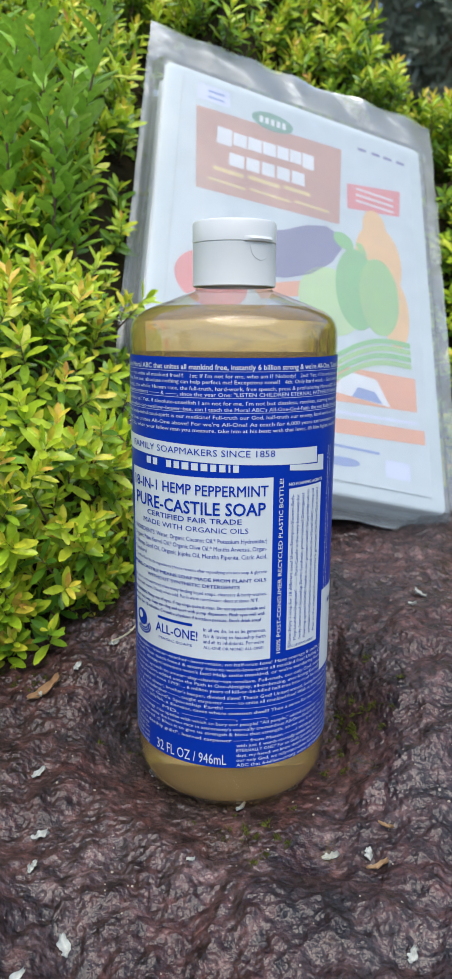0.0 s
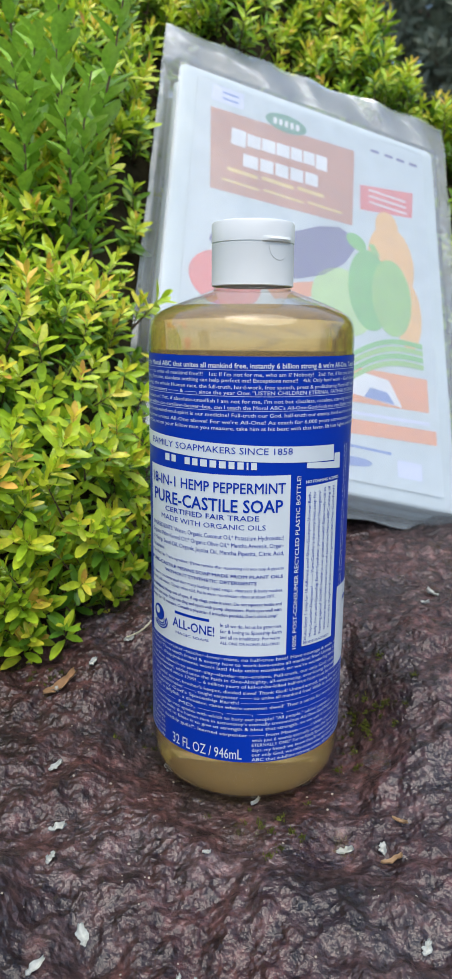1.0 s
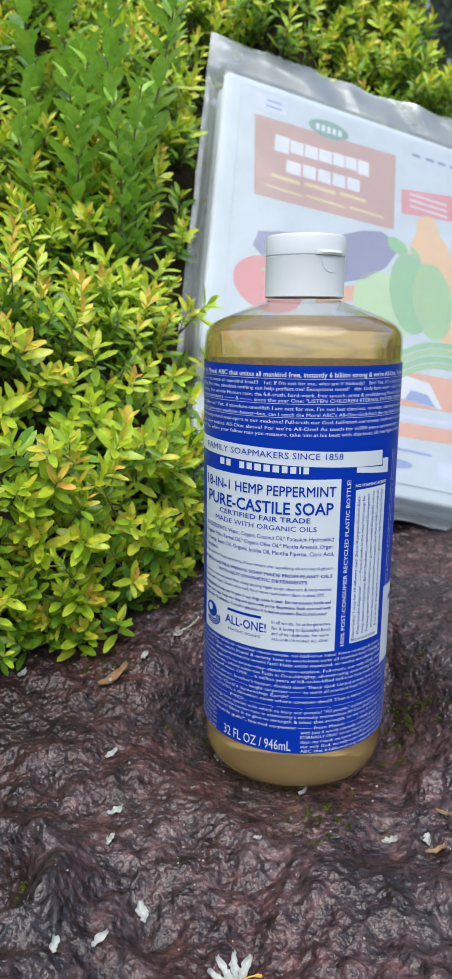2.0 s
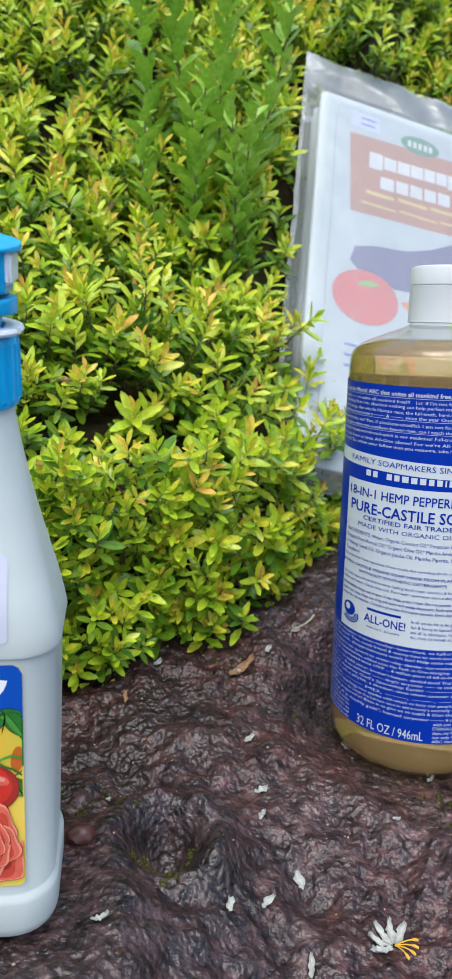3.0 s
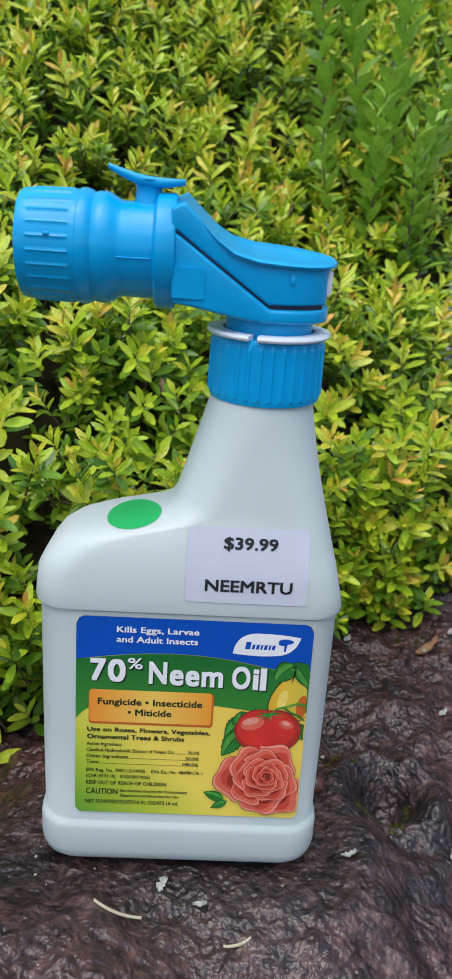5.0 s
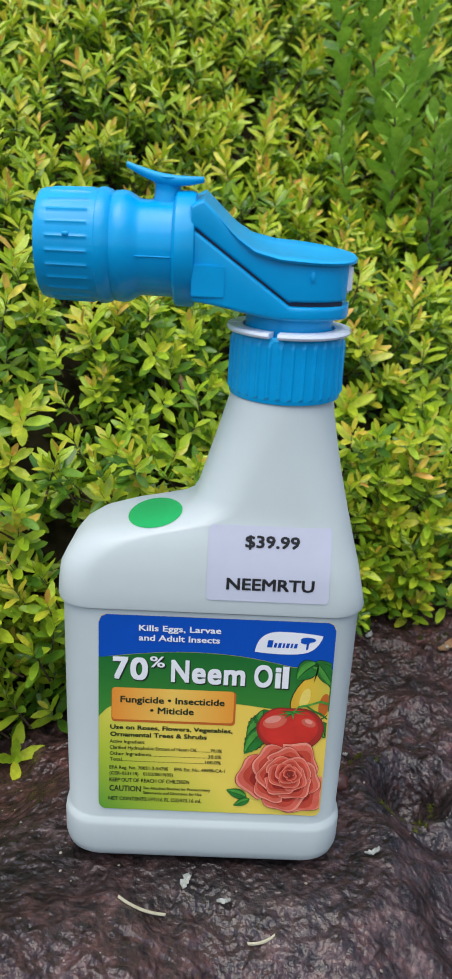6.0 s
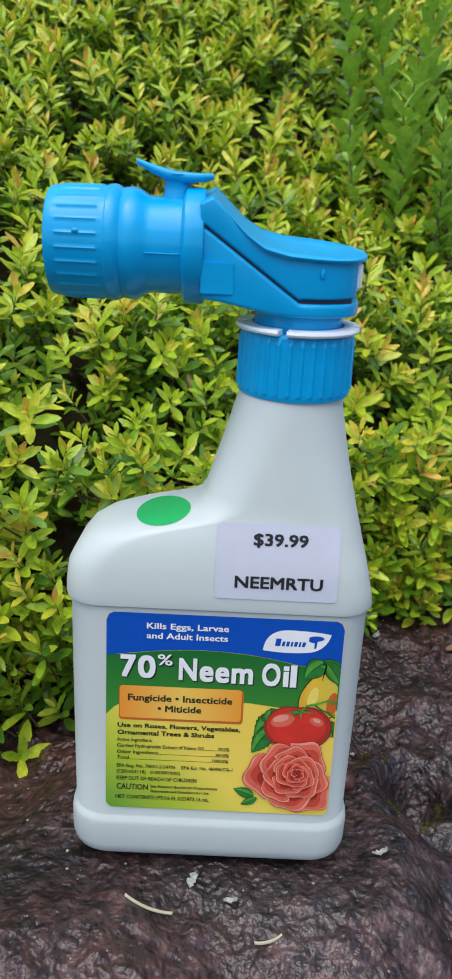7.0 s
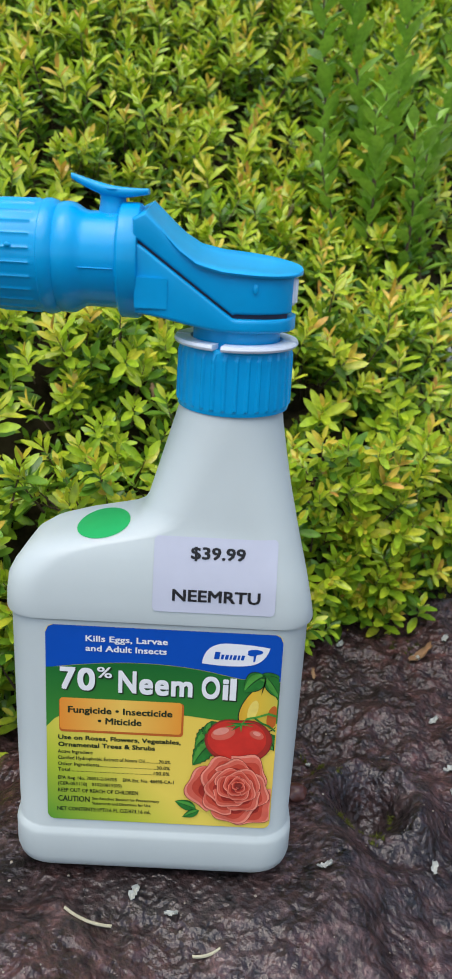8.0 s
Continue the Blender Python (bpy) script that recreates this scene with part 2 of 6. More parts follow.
def rock_height(x, y):
    z = -0.004 + 0.21 * (min(y, 0.40) - 0.26) + 0.05 * max(0, y - 0.40)
    z = max(z, -0.05 + 0.10 * (y - 0.0)) if y < 0.05 else z
    z += 0.026 * math.exp(-((x + 0.140) ** 2 / (2 * 0.026 ** 2) + (y - 0.165) ** 2 / (2 * 0.036 ** 2)))
    z += 0.052 * math.exp(-((x + 0.250) ** 2 + (y - 0.075) ** 2) / (2 * 0.075 ** 2))
    z -= 0.019 * math.exp(-((x + 0.117) ** 2 / (2 * 0.0095 ** 2) + (y - 0.217) ** 2 / (2 * 0.012 ** 2)))
    z += 0.012 * math.exp(-((math.hypot(x + 0.117, y - 0.213) - 0.026) / 0.010) ** 2) * smoothstep((y - 0.19) / 0.02)
    z += 0.016 * math.exp(-((x - 0.125) ** 2 + (y - 0.335) ** 2) / (2 * 0.052 ** 2))
    z -= 0.009 * math.exp(-((x - 0.053 - 0.05 * (y - 0.30)) / 0.0060) ** 2) * smoothstep((y - 0.27) / 0.03) * smoothstep((0.41 - y) / 0.04)
    z -= 0.010 * math.exp(-((x + 0.035) ** 2 + (y - 0.215) ** 2) / (2 * 0.030 ** 2))
    z -= 0.010 * math.exp(-((x - 0.055) ** 2 + (y - 0.265) ** 2) / (2 * 0.018 ** 2))
    z += bumpy(x, y, 0.10, 0.005, 3.1) + bumpy(x, y, 0.045, 0.0045, 7.7)
    ridge = 1 - abs(noise.noise((x / 0.06 + 5, y / 0.035 + 2, 0.4)))
    z += 0.006 * (ridge - 0.85)
    pits = noise.noise((x / 0.028 + 1.7, y / 0.022, 6.0))
    z -= 0.007 * max(0, pits - 0.15)
    f = bumpy(x, y, 0.021, 0.0034, 1.3) + bumpy(x, y, 0.0095, 0.0020, 4.4) + bumpy(x, y, 0.0048, 0.0009, 9.4)
    # ropy lumps with sharp creases between them, running aslant
    u, v = 0.83 * x + 0.55 * y, -0.55 * x + 0.83 * y
    f += 0.0028 * (abs(noise.noise((u / 0.026 + 0.5 * noise.noise((x / 0.02, y / 0.02, 1)), v / 0.019, 2.2))) - 0.25)
    f += 0.0026 * (abs(noise.noise((u / 0.010, v / 0.008, 8.2))) - 0.25)
    for px, py, r, deep in PUDDLES:
        k = math.exp(-((x - px) ** 2 + (y - py) ** 2) / (r * r))
        z -= deep * k
        f *= 1 - 0.95 * k
    # flat seats under the two bottles
    d = math.hypot(x - SOAP_AT[0], y - SOAP_AT[1])
    k = smoothstep((0.086 - d) / 0.043)
    z = z * (1 - k) + (SOAP_AT[2] - 0.0016 - 0.0135 * (x - SOAP_AT[0]) - 0.0283 * (y - SOAP_AT[1])) * k
    f *= 1 - 0.65 * k
    u = (x - NEEM_AT[0]) * 0.9703 + (y - NEEM_AT[1]) * 0.2419
    v = -(x - NEEM_AT[0]) * 0.2419 + (y - NEEM_AT[1]) * 0.9703
    d = math.hypot(max(0, abs(u) - 0.056), max(0, abs(v) - 0.027))
    k = smoothstep((0.036 - d) / 0.034)
    z = z * (1 - k) + (NEEM_AT[2] - 0.0014 - 0.0524 * u + 0.021 * v) * k
    f *= 1 - 0.65 * k
    return z + f


def build_rock():
    def stations(lo, fine_lo, fine_hi, hi):
        out, v = [], lo
        while v < hi:
            out.append(v)
            v += 0.0016 if fine_lo <= v < fine_hi else 0.008
        return out + [hi]
    xs, ys = stations(-0.62, -0.34, 0.24, 0.50), stations(-0.22, 0.06, 0.60, 0.92)
    x0, x1, y0, y1 = xs[0], xs[-1], ys[0], ys[-1]
    nx, ny = len(xs) - 1, len(ys) - 1
    verts, faces = [], []
    for y in ys:
        for x in xs:
            e = min(x - x0, x1 - x, y - y0, y1 - y)
            verts.append((x, y, rock_height(x, y) - 0.06 * (1 - smoothstep(e / 0.09))))
    w = nx + 1
    for j in range(ny):
        for i in range(nx):
            a = j * w + i
            faces.append((a, a + 1, a + 1 + w, a + w))
    rim = [i for i in range(nx + 1)] + [j * w + nx for j in range(1, ny + 1)] + [ny * w + i for i in range(nx - 1, -1, -1)] + [j * w for j in range(ny - 1, 0, -1)]
    ring = rim
    for depth, spread in ((0.06, 0.02), (0.15, 0.03), (0.25, 0.0), (0.34, -0.02)):
        base = len(verts)
        for q in rim:
            x, y, z = verts[q]
            z = min(z, 0.0)
            dx, dy = x - (x0 + x1) / 2, y - (y0 + y1) / 2
            h = math.hypot(dx, dy)
            s = spread + bumpy(x, y, 0.12, 0.03, depth * 20)
            verts.append((x + dx / h * s, y + dy / h * s, z - depth))
        new_ring = list(range(base, base + len(rim)))
        for i in range(len(rim)):
            j = (i + 1) % len(rim)
            faces.append((ring[j], ring[i], new_ring[i], new_ring[j]))
        ring = new_ring
    me = bpy.data.meshes.new("rock")
    me.from_pydata(verts, [], faces)
    ob = part_mesh("boulder", me, ROCK)
    return tagged(ob, "large wet dark purplish brown boulder with pits and pale specks", "boulder")


boulder = build_rock()


def build_puddles():
    """Rain water standing in the hollows: a clear sheet that the stone cuts to shape."""
    m, n, l, b = material("clear_rain_water", 0.02, 0.5)
    b.inputs["Base Color"].default_value = (0.92, 0.93, 0.92, 1)
    b.inputs["Transmission Weight"].default_value = 1.0
    b.inputs["IOR"].default_value = 1.33
    for px, py, r, deep in PUDDLES:
        rings = []
        for k in range(1, 9):
            q = r * 0.85 * k / 8
            rings.append([(px + q * math.cos(a), py + q * math.sin(a), 0) for a in [2 * math.pi * i / 40 for i in range(40)]])
        level = rock_height(px, py) + deep * 0.55
        bm = bmesh.new()
        hub = bm.verts.new((px, py, level))
        prev = None
        for ring in rings:
            cur = [bm.verts.new((x, y, level + 0.00015 * noise.noise((x / 0.006, y / 0.006, 4)))) for x, y, _ in ring]
            for i in range(40):
                j = (i + 1) % 40
                bm.faces.new((hub, cur[i], cur[j]) if prev is None else (prev[i], cur[i], cur[j], prev[j]))
            prev = cur
        ob = part("puddle", bm, m)
        ob.visible_shadow = False
        tagged(ob, "small clear rain puddle in a hollow of the boulder", "puddle", "puddles")


build_puddles()


def build_ground():
    bm = bmesh.new()
    bmesh.ops.create_grid(bm, x_segments=60, y_segments=60, size=1)
    for v in bm.verts:
        r = max(abs(v.co.x), abs(v.co.y))
        s = 3 + 600 * r ** 4
        x, y = v.co.x * s, v.co.y * s
        v.co = (x, y, -0.33 + bumpy(x, y, 0.5, 0.02, 2.2) * min(1, r * 10))
    return tagged(part("ground", bm, SOIL), "flat damp brown soil reaching to the horizon", "ground", kind="structure")


build_ground()


# ---- hedge ----
def front_line(x):
    """y of the hedge's foot on the rock."""
    knots = ((-1.4, 0.02), (-0.9, 0.10), (-0.40, 0.16), (-0.28, 0.255), (-0.20, 0.316), (-0.14, 0.360), (-0.10, 0.380), (-0.08, 0.416), (-0.06, 0.470), (-0.04, 0.522), (0.0, 0.585), (0.035, 0.655), (0.10, 0.68), (0.25, 0.66), (0.9, 0.60), (1.3, 0.58))
    for (a, ya), (b, yb) in zip(knots, knots[1:]):
        if x <= b:
            return ya + (yb - ya) * max(0, x - a) / (b - a)
    return knots[-1][1]


@functools.lru_cache(maxsize=None)
def mound_at(i, j):
    r = random.Random(i * 7919 + j * 104729 + 5)
    return (i + r.uniform(0.12, 0.88)) * 0.052, (j + r.uniform(0.12, 0.88)) * 0.052, r.uniform(0.7, 1.25)


def mound(x, y):
    """1 on top of a rounded leafy clump, 0 in the cleft between two."""
    i0, j0 = math.floor(x / 0.052), math.floor(y / 0.052)
    best = 0.0
    for i in (i0 - 1, i0, i0 + 1):
        for j in (j0 - 1, j0, j0 + 1):
            cx, cy, s = mound_at(i, j)
            best = max(best, 1 - ((x - cx) ** 2 + (y - cy) ** 2) / (0.038 * s) ** 2)
    return best


def hedge_height(x, y):
    q = y - front_line(x)
    k = smoothstep((x + 0.09) / 0.10)
    z = 0.03 + 0.06 * (1 - math.exp(-q / 0.02)) + (0.95 + 1.0 * k) * q
    z -= 0.014 * math.exp(-((q - 0.155 - bumpy(x, 0, 0.2, 0.03, 9)) / 0.025) ** 2) * (1 - k)
    z += (bumpy(x, y, 0.11, 0.050, 5.5) + 0.034 * (mound(x, y) - 0.62)) * (0.25 + 0.75 * smoothstep(q / 0.10))
    crest = 0.60 - 0.22 * smoothstep((x - 0.09) / 0.12)
    return min(z, crest + bumpy(x, y, 0.1, 0.03, 6.1))


def leaf_shape(length, width, fold, droop):
    """Oblong, bluntly pointed leaf along +x: vertices and faces."""
    L, W = length, width / 2
    v = [(0, 0, 0), (0.36 * L, 0, 0.02 * L - fold * W * 0.4), (0.70 * L, 0, 0.02 * L - fold * W * 0.55 - droop * 0.35 * L), (L, 0, -droop * L),
         (0.28 * L, 0.72 * W, 0.06 * L), (0.60 * L, W, 0.05 * L - droop * 0.28 * L), (0.88 * L, 0.55 * W, -droop * 0.72 * L),
         (0.28 * L, -0.72 * W, 0.06 * L), (0.60 * L, -W, 0.05 * L - droop * 0.28 * L), (0.88 * L, -0.55 * W, -droop * 0.72 * L)]
    f = [(0, 1, 4), (1, 2, 5, 4), (2, 3, 6), (2, 6, 5), (0, 7, 1), (1, 7, 8, 2), (2, 9, 3), (2, 8, 9)]
    return v, f


def sprig(rng, whorls, gap, length, width, young, stem=0.0008, tip=0):
    """A twig tip along +z with crossed pairs of leaves, drawn together into a rosette. Returns vertices, faces and material indices
    (0 young, 1 mature, 2 twig, 3 tinged tip)."""
    V, F, M = [], [], []
    tall = whorls * gap
    for a in range(3):
        V += [(stem * math.cos(a * 2.094), stem * math.sin(a * 2.094), -0.012)]
    V += [(0, 0, tall)]
    F += [(0, 1, 3), (1, 2, 3), (2, 0, 3)]
    M += [2, 2, 2]
    for w in range(whorls):
        up = (w + 1) / whorls
        for side in (0, 1):
            turn = w * math.pi / 2 + side * math.pi + rng.uniform(-0.35, 0.35)
            rise = radians(18 + 50 * up ** 1.6 + rng.uniform(-10, 10))
            s = (1.0 - 0.40 * up ** 3) * rng.uniform(0.8, 1.15)
            v, f = leaf_shape(length * s, width * s, rng.uniform(0.3, 1.0), rng.uniform(-0.02, 0.20))
            m = Matrix.Translation((0, 0, w * gap + rng.uniform(-0.0006, 0.0006))) @ Matrix.Rotation(turn, 4, "Z") @ Matrix.Rotation(-rise, 4, "Y") @ Matrix.Rotation(rng.uniform(-0.3, 0.3), 4, "X")
            base = len(V)
            V += [tuple(m @ Vector(p)) for p in v]
            F += [tuple(base + i for i in face) for face in f]
            M += [3 if whorls - w <= tip else 0 if up > 1 - young else 1] * len(f)
    return V, F, M


def scatter(name, kinds, places, mats, parent, label=""):
    """One mesh of many sprigs: kinds are sprig templates, places are (kind, 4x4 matrix)."""
    co, loops, starts, totals, mi = [], [], [], [], []
    nv = nl = 0
    for k, (V, F, M) in enumerate(kinds):
        mats_k = np.array([p[1] for p in places if p[0] == k])
        if not len(mats_k):
            continue
        v = np.c_[np.array(V), np.ones(len(V))]
        co.append(np.einsum("nij,vj->nvi", mats_k, v)[:, :, :3].reshape(-1, 3))
        flat = np.array([i for f in F for i in f])
        size = np.array([len(f) for f in F])
        n = len(mats_k)
        loops.append((flat[None] + nv + np.arange(n)[:, None] * len(V)).ravel())
        totals.append(np.tile(size, n))
        mi.append(np.tile(np.array(M), n))
        nv += n * len(V)
    co, loops, totals, mi = np.concatenate(co), np.concatenate(loops), np.concatenate(totals), np.concatenate(mi)
    starts = np.r_[0, np.cumsum(totals)[:-1]]
    me = bpy.data.meshes.new(name)
    me.vertices.add(len(co))
    me.vertices.foreach_set("co", co.astype(np.float32).ravel())
    me.loops.add(len(loops))
    me.loops.foreach_set("vertex_index", loops.astype(np.int32))
    me.polygons.add(len(totals))
    me.polygons.foreach_set("loop_start", starts.astype(np.int32))
    me.update(calc_edges=True)
    ob = part_mesh(name, me, mats, parent, label)
    me.polygons.foreach_set("material_index", mi.astype(np.int32))
    me.update()
    return tagged(ob, kind="stuff")


def aim(p, direction, spin, s):
    q = Vector(direction).normalized().to_track_quat("Z", "Y").to_matrix().to_4x4()
    return Matrix.Translation(p) @ q @ Matrix.Rotation(spin, 4, "Z") @ Matrix.Scale(s, 4)


def surface_normal(f, x, y):
    d = 0.012
    return Vector((f(x - d, y) - f(x + d, y), f(x, y - d) - f(x, y + d), 2 * d)).normalized()


# the packet that leans on the hedge, and keeps it back
PACK_X = Vector((0.92760, 0.28245, -0.24449)).normalized()
PACK_N = Vector((0.37176, -0.76222, 0.52992)).normalized()
PACK_Y = PACK_N.cross(PACK_X).normalized()
PACK_X = PACK_Y.cross(PACK_N).normalized()
PACK_POSE = Matrix.Translation((-0.05483, 0.72263, 0.41489)) @ Matrix((PACK_X, PACK_Y, PACK_N)).transposed().to_4x4()
PACK_W, PACK_H = 0.2620, 0.3840
PACK_INV = PACK_POSE.inverted()


def in_packet(p):
    q = PACK_INV @ Vector(p)
    return -0.022 < q.x < 0.30 and q.z > -0.050 and (-0.276 + 0.02 * noise.noise((q.x / 0.03, 0, 0)) < q.y < 0.06 or (q.x > 0.06 and q.y < 0.06))


def build_hedge():
    rng = random.Random(11)
    hedge = thing("box_hedge", pose(-0.2, 0.75, -0.33), "dense clipped box hedge with yellow-green and orange-tipped small leaves", "hedge")
    inv = hedge.matrix_world.inverted()
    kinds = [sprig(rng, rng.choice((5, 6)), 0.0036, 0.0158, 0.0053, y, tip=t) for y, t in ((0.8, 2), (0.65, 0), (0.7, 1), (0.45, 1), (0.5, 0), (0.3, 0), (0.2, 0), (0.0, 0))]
    near, far, singles = [], [], []
    x = -1.35
    while x < 1.15:
        y = front_line(x) - 0.004
        while y < 1.55:
            seen = -0.62 < x < 0.50 and y < 1.02
            steep = (hedge_height(x, y + 0.012) - hedge_height(x, y)) / 0.012
            step = 0.0138 / max(1, 0.75 * math.hypot(1, steep)) if seen else 0.030
            px, py = x + rng.uniform(-0.007, 0.007), y + rng.uniform(-0.007, 0.007)
            z = hedge_height(px, py)
            n = surface_normal(hedge_height, px, py)
            for layer in range(3 if seen else 1):
                depth = layer * 0.016 + rng.uniform(0, 0.012)
                p = Vector((px + rng.uniform(-0.006, 0.006), py, z)) - n * depth
                out = n * 0.7 + Vector((rng.uniform(-0.45, 0.45), rng.uniform(-0.55, 0.2), rng.uniform(0.3, 0.9)))
                patch = noise.noise((px / 0.07, py / 0.07, 3)) + 0.25
                k = rng.choice((0, 1, 2)) if patch + rng.uniform(-0.4, 0.4) > 0.05 else rng.choice((2, 3, 4, 5))
                # deeper layers: older, greener sprigs only, which also paints in shade below the tips
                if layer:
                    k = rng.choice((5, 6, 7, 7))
                s = rng.uniform(0.75, 1.25) * (1 if seen else 1.6)
                m = inv @ aim(p, out, rng.uniform(0, 6.3), s)
                if in_packet(p) or (layer == 0 and noise.noise((px / 0.028, py / 0.028, 7 + layer)) < -0.52) or (layer < 2 and seen and mound(px, py) < 0.10 + rng.uniform(-0.10, 0.10)) or (layer == 0 and rng.random() < 0.22):
                    continue
                if layer == 0 and seen and py - front_line(px) < 0.05 and -0.30 < px < 0.0 and len(singles) < 290:
                    singles.append((k, m))
                else:
                    (near if seen else far).append((k, np.array(m)))
            y += step
        x += 0.0138 if -0.62 < x < 0.50 else 0.03
    # top edge, back and ends, which the path never shows closely
    for _ in range(2600):
        side = rng.random()
        if side < 0.6:
            p, out = Vector((rng.uniform(-1.35, 1.15), 1.56, rng.uniform(-0.30, 0.56))), (rng.uniform(-0.5, 0.5), 1, 0.5)
        else:
            e = rng.random() < 0.5
            x = -1.37 if e else 1.17
            y = rng.uniform(front_line(x), 1.55)
            p, out = Vector((x, y, rng.uniform(-0.30, 0.95) * max(0.02, hedge_height(x, y)))), (-1 if e else 1, rng.uniform(-0.4, 0.4), 0.5)
        far.append((rng.randrange(6), np.array(inv @ aim(p, out, rng.uniform(0, 6.3), 1.7))))
    # steep front face down to the rock
    x = -1.35
    while x < 1.15:
        inside = -0.50 < x < 0.45
        z = (rock_height(x, front_line(x)) + 0.004) if -0.6 < x < 0.48 else -0.31
        while z < 0.13:
            swell = mound(x, z + 5)
            y = front_line(x) + 0.020 - 0.012 * math.sin(math.pi * min(1, z / 0.11)) - 0.024 * swell + rng.uniform(-0.006, 0.008)
            p = Vector((x + rng.uniform(-0.006, 0.006), y, z))
            out = (rng.uniform(-0.6, 0.6), rng.uniform(-0.8, -0.2), rng.uniform(0.4, 1.2))
            k = rng.choice((0, 1, 2, 3, 4)) if z > 0.03 else rng.choice((2, 3, 4, 5, 6))
            if not in_packet(p) and swell > 0.20 + rng.uniform(-0.1, 0.1):
                near.append((k, np.array(inv @ aim(p, out, rng.uniform(0, 6.3), rng.uniform(0.75, 1.15)))))
            z += 0.0105 if inside else 0.028
        x += 0.0095 if inside else 0.022
    mats = [LEAF_YOUNG, LEAF_GREEN, TWIG, LEAF_TIP]
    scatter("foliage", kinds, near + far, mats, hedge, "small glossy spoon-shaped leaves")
    meshes = []
    for V, F, M in kinds:
        me = bpy.data.meshes.new("sprig")
        me.from_pydata(V, [], F)
        for m in mats:
            me.materials.append(m)
        me.polygons.foreach_set("material_index", M)
        me.shade_smooth()
        meshes.append(me)
    for k, m in singles:
        ob = new("sprig", meshes[k])
        ob.parent = hedge
        ob.matrix_local = m
    # closed backing sheet for the twigs inside, its dark colour standing in for shade
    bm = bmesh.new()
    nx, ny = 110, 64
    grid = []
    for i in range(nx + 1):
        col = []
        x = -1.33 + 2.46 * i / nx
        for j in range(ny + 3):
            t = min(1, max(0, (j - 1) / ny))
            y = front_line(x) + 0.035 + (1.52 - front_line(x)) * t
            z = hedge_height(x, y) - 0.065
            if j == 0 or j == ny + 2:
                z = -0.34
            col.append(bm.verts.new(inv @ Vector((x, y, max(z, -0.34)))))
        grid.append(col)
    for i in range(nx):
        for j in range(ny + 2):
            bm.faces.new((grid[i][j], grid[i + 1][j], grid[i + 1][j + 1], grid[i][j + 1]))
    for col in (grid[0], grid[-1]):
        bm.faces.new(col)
    part("inner_core", bm, CORE, hedge, "dark brown backing sheet standing in for shaded twigs inside the hedge")
    # stems
    for i in range(9):
        x, y = -0.62 + i * 0.14, 0.86 + rng.uniform(-0.06, 0.06)
        rings = []
        for k in range(9):
            t = k / 8
            r = 0.014 * (1 - 0.75 * t)
            c = Vector((x + 0.05 * math.sin(3 * t + i), y + 0.04 * math.sin(2 * t + 2 * i), -0.36 + 0.62 * t))
            rings.append([inv @ (c + Vector((r * math.cos(a * 0.785), r * math.sin(a * 0.785), 0))) for a in range(8)])
        part("stem", loft(rings), TWIG, hedge)
    return hedge


build_hedge()


# ---- soap bottle ----
def soap_radius(z):
    return 0.0446


